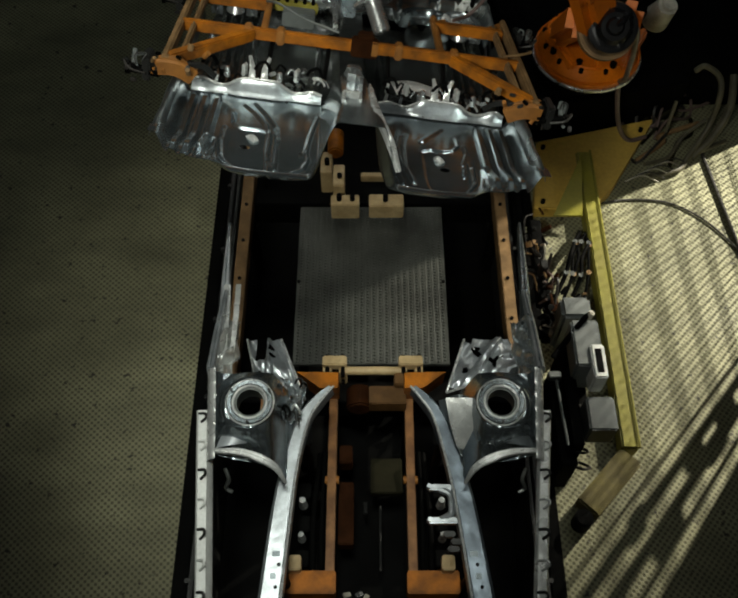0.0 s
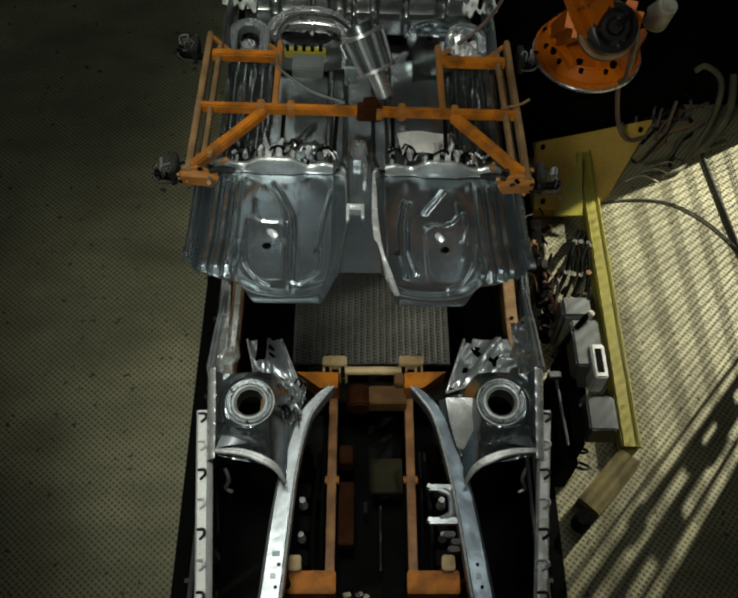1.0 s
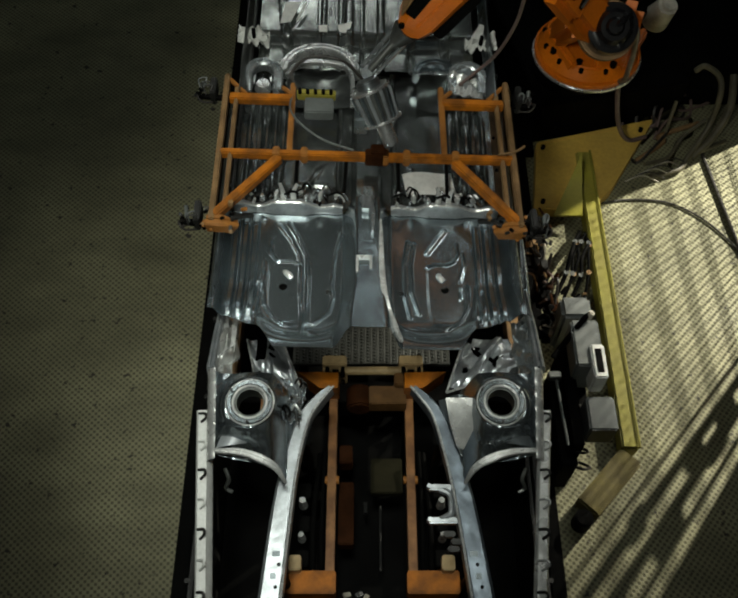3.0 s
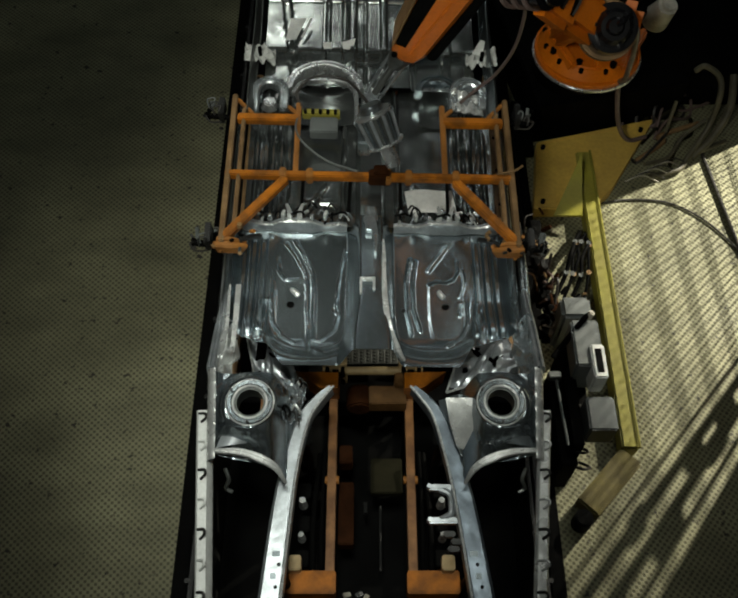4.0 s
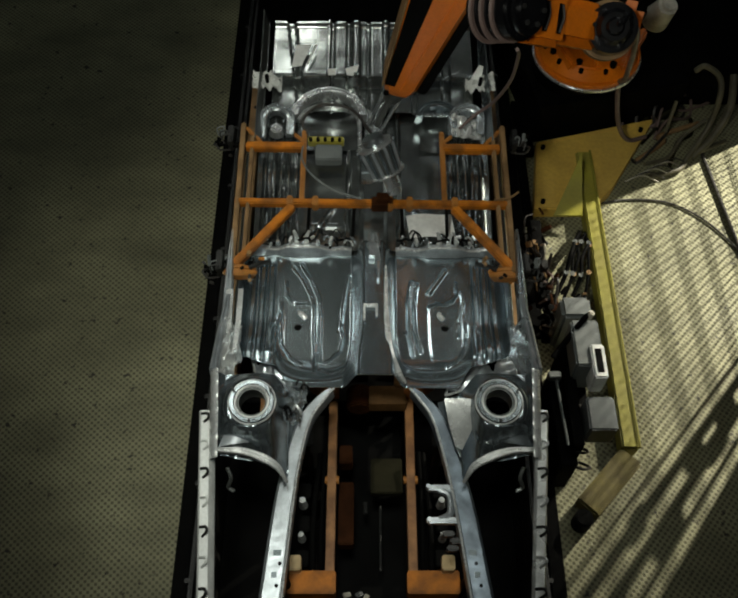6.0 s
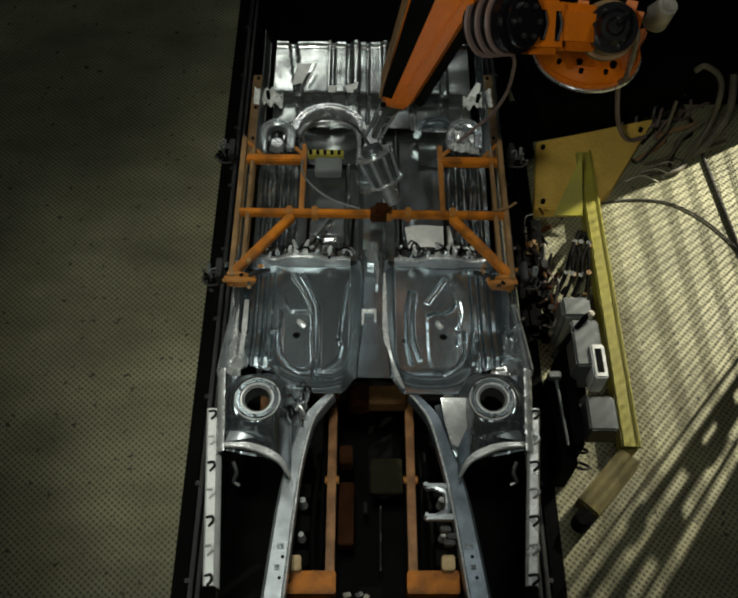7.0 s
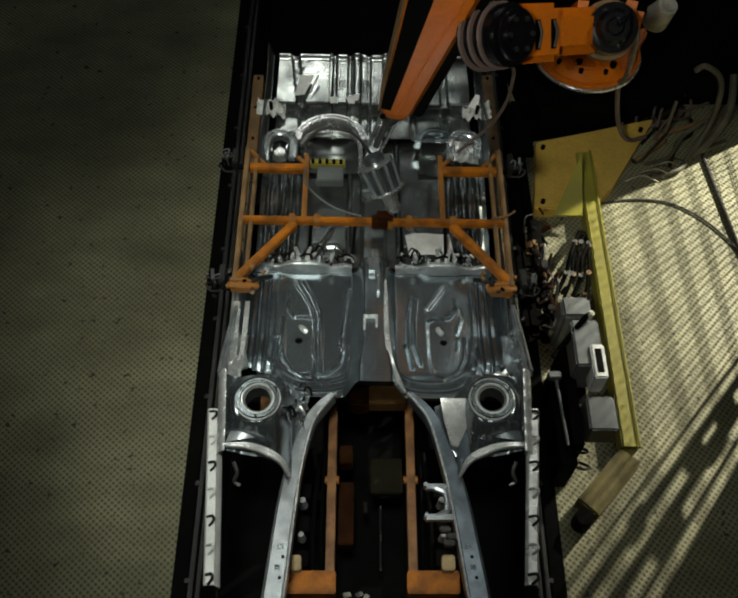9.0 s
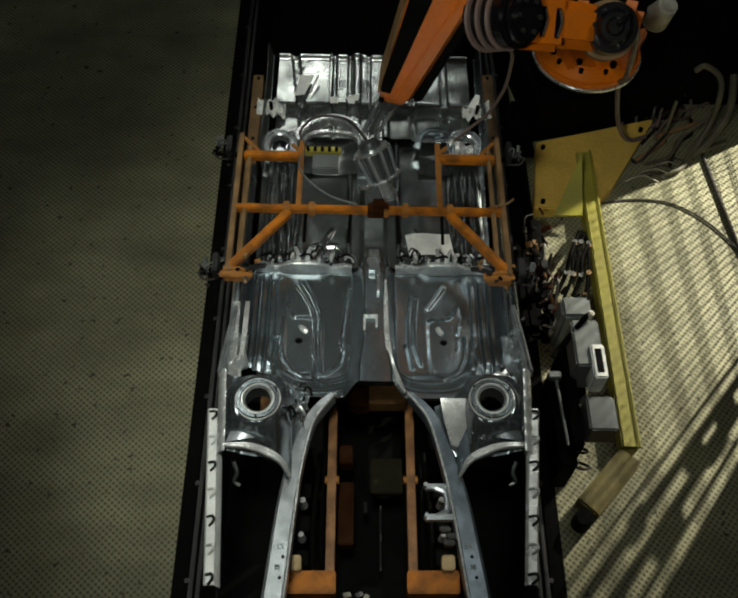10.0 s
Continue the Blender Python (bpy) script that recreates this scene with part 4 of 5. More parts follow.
    # pale patches: a slanted strip with a lip, and two pads on the step edge
    for pts in ([(-0.430, 1.305, 0.012), (-0.345, 1.300, 0.02), (-0.395, 1.155, 0.012), (-0.452, 1.150, 0.004)], [(-0.325, 1.298, 0.022), (-0.312, 1.296, 0.026), (-0.355, 1.165, 0.016), (-0.370, 1.165, 0.012)],
                [(-0.250, 1.130, 0.012), (-0.205, 1.132, 0.014), (-0.205, 1.098, 0.002), (-0.245, 1.098, 0.002)], [(-0.150, 1.135, 0.012), (-0.075, 1.160, 0.018), (-0.085, 1.120, 0.008), (-0.110, 1.095, 0.002), (-0.140, 1.100, 0.002)],
                [(0.555, 1.09, 0.0), (0.60, 1.16, 0.03), (0.625, 1.15, 0.03), (0.61, 1.07, 0.0)]):
        part("pale_patch", facet(pts, 0.004), PRIMER, car, "pale primed patch")
    part("cap_plate", sheet(bmesh.new(), lambda u, v: (0.43 + 0.17 * u, 0.70 + (0.15 - 0.04 * abs(u - 0.5)) * v, -0.01 - 0.05 * u + 0.05 * noise.noise((4 * u, 4 * v, 8.1))), 14, 12, 0.004), EDGE, car, "pale crumpled cap")
    part("rear_shelf", sheet(bmesh.new(), lambda u, v: (0.24 + 0.30 * u, 0.83 + 0.07 * v, -0.02 - 0.05 * v * v), 14, 6, 0.004), CRUMPLED, car, "bright rolled shelf")
    return car


# ---- the gripper frame that carries the floor ----
def build_gripper():
    g = thing("gripper_frame", "orange tubular gripper frame with clamps and hoses", "gripper")
    Z = 0.03

    def tube(name, a, b, w=0.04, h=0.04, mat=ORANGE, label=""):
        return part(name, beam(bmesh.new(), (*a, Z) if len(a) == 2 else a, (*b, Z) if len(b) == 2 else b, w, h), mat, g, label)
    # outer rails, each a pair of tubes
    for s, x in ((-1, -0.685), (1, 0.695)):
        tube("side_rail", (x, -0.17), (x, 0.72), 0.026, 0.05, DUSTY)
        tube("inner_rail", (x - s * 0.052, -0.08), (x - s * 0.052, 0.64), 0.02, 0.04, DUSTY)
        tube("diagonal", (x - s * 0.28, 0.205), (x - s * 0.005, -0.145), 0.042, 0.045)
        tube("short_bar", (x - s * 0.02, 0.575), (x - s * 0.33, 0.575), 0.045, 0.045)
        tube("upright_tube", (x - s * 0.325, 0.22), (x - s * 0.325, 0.68), 0.026, 0.035, RUST)
        tube("corner_brace", (x - s * 0.012, 0.70), (x - s * 0.10, 0.60), 0.018, 0.025, RUST)
        tube("corner_brace", (x - s * 0.33, 0.60), (x - s * 0.27, 0.66), 0.018, 0.025, RUST)
        foot = part("clamp_foot", sweep(bmesh.new(), [(x + s * 0.02, -0.165, 0.015), (x - s * 0.04, -0.17, 0.02), (x - s * 0.10, -0.155, -0.02)], [0.06, 0.065, 0.04], 0.055, 4), RUST, g, "worn orange clamp foot")
        rnd = random.Random(20 + s)
        for k in range(16):
            fx, fy, fz = x - s * rnd.uniform(-0.05, 0.15), -0.15 + rnd.uniform(-0.06, 0.06), rnd.uniform(-0.03, 0.06)
            bm = bmesh.new()
            if k % 2:
                drum(bm, (fx, fy, fz), (fx + rnd.uniform(-0.02, 0.02), fy + rnd.uniform(-0.02, 0.02), fz + 0.022), rnd.uniform(0.006, 0.012), n=10)
            else:
                box(bm, (fx - 0.012, fy - 0.007, fz - 0.006), (fx + 0.012, fy + 0.007, fz + 0.006), 0.003, pose(0, 0, 0, rnd.uniform(-40, 40), rnd.uniform(-40, 40), rnd.uniform(0, 180)))
            part("fitting", bm, (BLACK, RUST, DARK, DUSTY)[k % 4], foot)
        part("clamp_arm", sweep(bmesh.new(), [(x - s * 0.08, -0.15, 0.02), (x - s * 0.13, -0.12, 0.01), (x - s * 0.17, -0.08, -0.04)], 0.018, 0.02, 4), DARK, g, "black clamp arm")
        # black clamp cylinders that stick out at the sides
        for y, r in ((-0.14, 0.022), (0.63, 0.02)):
            ox = x + s * 0.02
            cyl = part("clamp_cylinder", drum(drum(bmesh.new(), (ox, y, -0.03), (ox + s * 0.11, y, -0.02), r * 0.75, n=16, bevel=0.004), (ox + s * 0.11, y, -0.02), (ox + s * 0.125, y, -0.02), r * 1.1, n=16), BLACK, g, "black clamp cylinder")
            part("bracket", boxes(((ox + s * 0.05 - 0.015, y - 0.02, -0.06), (ox + s * 0.05 + 0.015, y + 0.09, 0.03))), DARK, cyl)
            part("air_hose", pipe(bmesh.new(), [(ox + s * 0.11, y, -0.01), (ox + s * 0.125, y - 0.03, 0.02), (ox + s * 0.10, y - 0.055, 0.0), (ox + s * 0.05, y - 0.04, -0.02)], 0.005, 6), CABLE, cyl)
            rnd = random.Random(70 + s + int(100 * y))
            for k in range(9):
                q = Vector((ox + s * rnd.uniform(0.01, 0.13), y + rnd.uniform(-0.07, 0.08), rnd.uniform(-0.06, 0.04)))
                if k % 3 == 0:
                    bm = pipe(bmesh.new(), [q, q + Vector((0.01, 0.018, 0.02)), q + Vector((0.028 * s, 0.01, 0.015)), q + Vector((0.02 * s, -0.02, -0.01))], 0.004, 6, 4)
                else:
                    bm = box(bmesh.new(), q - Vector((0.012, 0.007, 0.007)), q + Vector((0.012, 0.007, 0.007)), 0.003, pose(0, 0, 0, rnd.uniform(-40, 40), rnd.uniform(-40, 40), rnd.uniform(0, 180)))
                part("fitting", bm, (CABLE, BLACK, DARK, GREY)[k % 4], cyl)
            part("fitting", drum(bmesh.new(), (ox + s * 0.10, y + 0.02, -0.01), (ox + s * 0.10, y + 0.055, 0.03), 0.009, n=10), GREY, cyl)
    tube("cross_bar", (-0.70, 0.225), (0.705, 0.225), 0.034, 0.045)
    for x in (-0.42, -0.29, 0.09, 0.19, 0.42):
        part("bar_collar", boxes(((x - 0.016, 0.196, 0.0), (x + 0.016, 0.254, 0.062))), RUST, g)
    # hub block, ribbed flange and wrist links above the cross bar
    part("hub_block", boxes(((0.02, 0.21, 0.04), (0.085, 0.262, 0.085)), ((-0.005, 0.20, -0.01), (0.105, 0.25, 0.065))), DARK_ORANGE, g, "grimy hub block")
    axis_a, axis_b = Vector((0.105, 0.27, 0.11)), Vector((-0.015, 0.42, 0.34))
    d = (axis_b - axis_a).normalized()
    part("hub_neck", drum(bmesh.new(), axis_a - d * 0.03, axis_a + d * 0.1, 0.036, n=20, bevel=0.006), BRIGHT, g, "bright neck")
    flange = part("tool_flange", drum(bmesh.new(), axis_a + d * 0.09, axis_a + d * 0.25, 0.074, 0.090, 32, 0.01), OLD_ZINC, g, "ribbed silver tool flange")
    for lo in (0.088, 0.24):
        part("flange_ring", drum(bmesh.new(), axis_a + d * lo, axis_a + d * (lo + 0.014), 0.094, n=32, bevel=0.003), BRIGHT, flange)
    fx = d.orthogonal().normalized()
    fy = d.cross(fx)
    for k in range(18):
        out = fx * math.cos(math.tau * k / 18) + fy * math.sin(math.tau * k / 18)
        part("flange_rib", beam(bmesh.new(), axis_a + d * 0.10 + out * 0.078, axis_a + d * 0.24 + out * 0.092, 0.014, 0.018, 0.003, out), SATIN if k % 2 else RAIL_ZINC, flange)
    part("flange_boss", drum(bmesh.new(), axis_a + d * 0.25, axis_a + d * 0.29, 0.055, n=24, bevel=0.006), ZINC_DULL, flange)
    part("connector", boxes(((-0.06, 0.28, 0.12), (0.0, 0.36, 0.22))), ZINC_DULL, g)
    part("junction_box", boxes(((-0.30, 0.50, -0.03), (-0.16, 0.60, 0.03))), GREY, g, "grey junction box")
    terminal = part("valve_terminal", boxes(((-0.34, 0.60, 0.0), (-0.15, 0.64, 0.045))), YELLOW, g, "yellow valve terminal with black plugs")
    for k in range(5):
        part("plug", drum(bmesh.new(), (-0.325 + 0.038 * k, 0.61, 0.045), (-0.325 + 0.038 * k, 0.60, 0.075), 0.009, n=10), BLACK, terminal)
    part("supply_hose", pipe(bmesh.new(), [(-0.36, 0.62, 0.03), (-0.365, 0.47, 0.08), (-0.31, 0.34, 0.12), (-0.2, 0.26, 0.10), (-0.06, 0.225, 0.075)], 0.005), GREY, g, "grey supply hose")
    part("supply_hose", pipe(bmesh.new(), [(-0.34, 0.64, 0.03), (-0.37, 0.73, 0.06), (-0.28, 0.80, 0.1), (-0.12, 0.78, 0.1), (-0.02, 0.6, 0.15), (0.03, 0.4, 0.25)], 0.008), CABLE, g)
    part("hose_tail", pipe(bmesh.new(), [(0.62, 0.235, 0.06), (0.70, 0.245, 0.075), (0.745, 0.275, 0.08)], 0.006), DUSTY, g)
    part("torch_cable", pipe(bmesh.new(), [(0.47, 0.72, 0.02), (0.56, 0.800, 0.04), (0.631, 0.757, 0.20), (0.657, 0.631, 0.50), (0.633, 0.506, 0.80), (0.60, 0.43, 0.93)], 0.0085), HOSE, g, "brown hose")
    for s in (-1, 1):
        for k in (0, 2.3):
            x = 0.03 + s * (0.12 + 0.10 * k)
            part("locator_rod", drum(bmesh.new(), (x, 0.24 + 0.01 * k, 0.02), (x + s * 0.01, 0.10, -0.09), 0.009, n=8), BLACK, g)
    return g


# ---- the robot ----
def build_robot():
    robot = thing("welding_robot", "orange handling robot with black motors on its plinth", "robot")
    cx, cy = 1.35, 1.61
    part("base_column", drum(drum(bmesh.new(), (cx, cy + 0.42, 0.36), (cx, cy + 0.05, 0.84), 0.22, 0.25, 40, 0.02), (cx, cy + 0.05, 0.80), (cx, cy, 0.86), 0.25, n=40), BLACK, robot, "black base column")
    flange = part("turntable", drum(drum(bmesh.new(), (cx, cy, 0.86), (cx, cy, 0.90), 0.325, n=48, bevel=0.008), (cx, cy, 0.90), (cx, cy, 0.98), 0.315, 0.27, 48, 0.01), ROBOT_ORANGE, robot, "orange turntable")
    part("turntable_rim", drum(bmesh.new(), (cx, cy, 0.845), (cx, cy, 0.866), 0.335, n=48, bevel=0.004), BRIGHT, flange, "bright rim")
    for k in range(12):
        a = math.tau * k / 12 + 0.2
        part("turntable_bolt", drum(bmesh.new(), (cx + 0.28 * math.cos(a), cy + 0.28 * math.sin(a), 0.95), (cx + 0.28 * math.cos(a), cy + 0.28 * math.sin(a), 0.972), 0.015, n=8), BLACK, flange)
    # leaning link from the turntable up to the arm joint
    bm = bmesh.new()
    beam(bm, (cx - 0.17, cy + 0.10, 0.92), (cx - 0.36, cy - 0.87, 1.86), 0.13, 0.17, 0.04)
    beam(bm, (cx + 0.17, cy + 0.10, 0.92), (cx - 0.14, cy - 0.87, 1.86), 0.13, 0.17, 0.04)
    beam(bm, (cx, cy + 0.05, 0.98), (cx - 0.24, cy - 0.79, 1.78), 0.22, 0.08, 0.03)
    for dx, turn in ((-0.2, 30), (0.03, -8), (0.23, -34)):
        box(bm, (cx + dx - 0.025, cy - 0.27, 0.95), (cx + dx + 0.025, cy + 0.02, 1.04), 0.015, pose(0, 0, 0, 15, 0, turn))
    shoulder = part("shoulder_link", bm, ROBOT_ORANGE, robot, "orange leaning arm link")
    for k, (x, y) in enumerate(((-0.24, -0.12), (-0.10, -0.22), (0.10, -0.24), (0.24, -0.12))):
        part("shoulder_bolt", drum(bmesh.new(), (cx + x, cy + y, 0.97), (cx + x, cy + y, 1.0), 0.02, n=12), BLACK, shoulder)
    ma, mb = Vector((1.10, 0.66, 1.86)), Vector((1.075, 0.52, 2.0))
    md = (mb - ma).normalized()
    motor = part("joint_motor", drum(drum(bmesh.new(), ma, mb, 0.118, 0.108, 40, 0.025), mb, mb + md * 0.06, 0.09, 0.05, 28, 0.02), SOOT, robot, "glossy black motor")
    part("motor_collar", drum(bmesh.new(), ma - md * 0.03, ma + md * 0.04, 0.138, 0.132, 44, 0.01), DUSTY, motor, "pale dusty collar")
    for k in range(6):
        a = math.tau * k / 6
        u = md.orthogonal().normalized()
        q = mb + (u * math.cos(a) + md.cross(u) * math.sin(a)) * 0.085
        part("motor_fin", drum(bmesh.new(), q, q + md * 0.02, 0.009, n=10), SOOT, motor)
    part("motor_cable", pipe(bmesh.new(), [mb + md * 0.04, mb + md * 0.08 + Vector((0.03, 0.03, 0)), mb + Vector((0.07, 0.04, 0.03)), mb + Vector((0.06, -0.02, -0.04))], 0.014), SOOT, motor, "black looped cable")
    for dx in (-0.02, 0.02):
        part("motor_rib", beam(bmesh.new(), mb + Vector((dx * 2, -0.05, -0.03)), mb + Vector((dx * 2, 0.03, 0.05)), 0.012, 0.02, 0.004), GREY, motor)
    part("counterweight", drum(bmesh.new(), (cx + 0.47, cy + 0.30, 0.85), (cx + 0.50, cy + 0.22, 1.05), 0.095, 0.06, 20, 0.02), PALE, robot, "pale counterweight cap")
    part("weight_arm", beam(bmesh.new(), (cx + 0.2, cy + 0.28, 0.95), (cx + 0.46, cy + 0.30, 0.9), 0.06, 0.06), BLACK, robot)
    part("supply_hose", pipe(bmesh.new(), [(1.16, 0.60, 1.98), (1.28, 0.75, 1.75), (1.42, 1.05, 1.2), (cx + 0.18, cy - 0.22, 0.8), (cx + 0.27, cy - 0.2, 0.45), (cx + 0.40, cy - 0.14, 0.22), (cx + 0.55, cy - 0.06, 0.16)], 0.015), HOSE, robot, "brown supply hose")
    # lower arm, modelled about the elbow; x runs towards the shoulder
    bm = bmesh.new()
    box(bm, (0.06, -0.10, -0.14), (0.68, 0.10, 0.0), 0.04)
    box(bm, (0.10, -0.12, -0.10), (0.36, 0.12, 0.012), 0.03)
    lower = part("lower_arm", bm, ROBOT_ORANGE, robot, "orange lower arm")
    for x in (0.17, 0.27):
        part("arm_slot", boxes(((x, -0.07, 0.006), (x + 0.04, 0.06, 0.016))), BLACK, lower, "black slot")
        part("slot_cable", pipe(bmesh.new(), [(x + 0.02, -0.06, 0.018), (x + 0.03, 0.0, 0.024), (x + 0.02, 0.05, 0.018)], 0.006, 6), CABLE, lower)
    joint = part("elbow_drum", drum(drum(bmesh.new(), (0, 0, -0.16), (0, 0, 0.05), 0.125, n=40, bevel=0.012), (0, 0, 0.05), (0, 0, 0.09), 0.09, n=36, bevel=0.012), SOOT, lower, "black elbow motor")
    for r, z in ((0.136, -0.125), (0.132, -0.075), (0.129, -0.025), (0.098, 0.06)):
        part("elbow_ring", ring(bmesh.new(), (0, 0), r - 0.012, r + 0.005, z, z + 0.018), HOSE if r > 0.1 else SOOT, joint, "dusty cable ring")
    for k in range(6):
        a = math.tau * k / 6
        part("elbow_bolt", drum(bmesh.new(), (0.065 * math.cos(a), 0.065 * math.sin(a), 0.09), (0.065 * math.cos(a), 0.065 * math.sin(a), 0.10), 0.01, n=8), DARK, joint)
    # forearm, modelled about the wrist end; z runs up to the elbow
    bm = bmesh.new()
    rings = []
    for z, w, h, off in ((0.02, 0.08, 0.12, 0.0), (0.05, 0.135, 0.16, 0.0), (0.12, 0.165, 0.19, 0.0), (1.15, 0.32, 0.26, -0.008)):
        c = 0.025
        shape = [(-w / 2 + c, -h / 2), (w / 2 - c, -h / 2), (w / 2, -h / 2 + c), (w / 2, h / 2 - c), (w / 2 - c, h / 2), (-w / 2 + c, h / 2), (-w / 2, h / 2 - c), (-w / 2, -h / 2 + c)]
        rings.append([bm.verts.new((x + off, y, z)) for x, y in shape])
    for a, b in zip(rings, rings[1:]):
        for k in range(8):
            bm.faces.new((a[k], a[(k + 1) % 8], b[(k + 1) % 8], b[k]))
    bm.faces.new(rings[0])
    bm.faces.new(rings[-1])
    fore = part("forearm", bm, ROBOT_ORANGE, robot, "orange tapered forearm")
    bm = bmesh.new()
    strip = [[bm.verts.new((x, y, z)) for x, y in ((x0, y0), (x1, y0), (x1, y0 + 0.02), (x0, y0 + 0.02))] for z, x0, x1, y0 in ((0.13, -0.080, -0.034, -0.100), (1.13, -0.158, -0.045, -0.137))]
    bm.faces.new(strip[0])
    bm.faces.new(strip[1])
    for k in range(4):
        bm.faces.new((strip[0][k], strip[0][(k + 1) % 4], strip[1][(k + 1) % 4], strip[1][k]))
    part("cable_recess", bm, BLACK, fore, "black cable recess")
    # left side face coloured paler for the light it catches
    part("edge_cover", beam(bmesh.new(), (-0.088, -0.02, 0.11), (-0.169, -0.02, 1.14), 0.008, 0.16, 0.003, (0, 1, 0)), DUSTY, fore, "pale strip for the light on the forearm's left side")
    part("side_cover", beam(bmesh.new(), (0.10, -0.01, 0.10), (0.170, -0.02, 1.13), 0.05, 0.15, 0.01, (0, 1, 0)), BLACK, fore, "black side cover")
    part("seam_ridge", beam(bmesh.new(), (0.0, -0.096, 0.10), (0.09, -0.133, 1.13), 0.012, 0.01, 0.003, (0, 1, 0)), ROBOT_ORANGE, fore)
    part("recess_bolt", drum(bmesh.new(), (-0.06, -0.09, 0.07), (-0.06, -0.103, 0.07), 0.013, n=10), BLACK, fore)
    part("wrist", drum(drum(bmesh.new(), (0, 0, 0.01), (-0.01, -0.02, -0.07), 0.062, 0.036, 24, 0.008), (-0.01, -0.02, -0.07), (-0.03, -0.07, -0.22), 0.016, n=16), OLD_ZINC, fore, "bright wrist shaft")
    for dx, dy in ((-0.045, 0.0), (0.04, -0.01), (0.0, 0.04)):
        part("wrist_link", drum(bmesh.new(), (dx, dy, 0.0), (dx * 0.8 - 0.035, dy - 0.07, -0.23), 0.009, n=10), CRUMPLED, fore)
    return robot, lower, fore


# ---- beside the line ----
def build_right_side():
    guard = thing("guard_rail", "yellow painted steel kick rail on the floor", "guard rail")
    part("long_rail", beam(bmesh.new(), (1.455, -0.70, 0.06), (1.468, 1.46, 0.06), 0.10, 0.12, 0.012), YELLOW, guard)
    part("rail_lip", beam(bmesh.new(), (1.500, -0.70, 0.128), (1.513, 1.46, 0.128), 0.012, 0.016, 0.003), YELLOW, guard)
    part("return_rail", beam(bmesh.new(), (1.455, -0.735, 0.055), (1.17, -1.03, 0.055), 0.14, 0.11, 0.012), SHADED_MUCK_YELLOW, guard, "mucky yellow return rail, darkened for its shade")
    part("end_stop", drum(bmesh.new(), (1.14, -1.09, 0.0), (1.14, -1.09, 0.13), 0.05, n=20, bevel=0.01), BLACK, guard, "black end stop")
    bm = facet([(1.384, 1.238, 0.340), (1.201, 0.900, 0.130), (1.391, 0.900, 0.130)], 0.012)
    part("rail_gusset", bm, YELLOW, guard)

    plinth = thing("robot_plinth", "ochre painted steel plinth plate under the robot", "plinth")
    bm = bmesh.new()
    prof = [(1.09, 0.98), (1.45, 0.98), (1.62, 1.14), (2.02, 1.78), (1.165, 1.56)]
    low = [bm.verts.new((x, y, 0.0)) for x, y in prof]
    top = [bm.verts.new((x, y, 0.10)) for x, y in prof]
    bm.faces.new(low)
    bm.faces.new(top)
    for k in range(5):
        bm.faces.new((low[k], low[(k + 1) % 5], top[(k + 1) % 5], top[k]))
    bmesh.ops.bevel(bm, geom=bm.edges[:], offset=0.008, segments=2, affect="EDGES")
    part("slab", bm, OCHRE, plinth)
    bm = bmesh.new()
    box(bm, (1.02, 1.74, 0.0), (2.1, 2.9, 0.36), 0.01, pose(0, 0, 0, 0, 0, 12.5))
    part("riser", bm, BLACK, plinth, "black block behind the plinth slab")
    # strip added to make the floor beside the slab black
    part("edge_step", boxes(((1.032, 0.90, 0.0), (1.085, 2.0, 0.05)), ((1.032, 1.5, 0.0), (1.15, 2.0, 0.048)), bevel=0.004), BLACK, plinth, "added black strip beside the plinth")
    # block added to blacken the floor corner right of the riser
    part("riser_step", boxes(((2.10, 2.0, 0.0), (3.2, 3.9, 0.3)), bevel=0.01), BLACK, plinth, "black block behind the plinth slab")
    for x, y in ((1.15, 1.03), (1.4, 1.03), (1.2, 1.5), (1.9, 1.66)):
        part("anchor_bolt", drum(bmesh.new(), (x, y, 0.1), (x, y, 0.125), 0.016, n=8), BLACK, plinth)

    # valve stand with crumpled hoses
    stand = thing("valve_stand", "cluttered valve stand with loose hoses and fittings", "valve stand")
    part("base", boxes(((0.99, 0.05, 0.0), (1.07, 0.80, 0.04)), ((1.05, 0.02, 0.0), (1.30, 0.20, 0.04))), BLACK, stand)
    part("mast", boxes(((1.01, 0.30, 0.04), (1.05, 0.36, 0.42))), DARK, stand)
    part("manifold", boxes(((1.0, 0.15, 0.20), (1.07, 0.74, 0.30))), BLACK, stand, "grimy manifold")
    rnd = random.Random(5)
    for k in range(84):
        if k % 2:
            x, y, z = rnd.uniform(0.98, 1.09), rnd.uniform(0.06, 0.80), rnd.uniform(0.10, 0.40)
        else:
            x, y, z = rnd.uniform(1.05, 1.30), rnd.uniform(0.02, 0.24), rnd.uniform(0.06, 0.30)
        mat = rnd.choice((DUSTY, BLACK, BLACK, DARK, DARK_ORANGE, DARK, BLACK, DARK_ORANGE, BLACK, PALE))
        bm = bmesh.new()
        w, h = rnd.uniform(0.006, 0.018), rnd.uniform(0.012, 0.05)
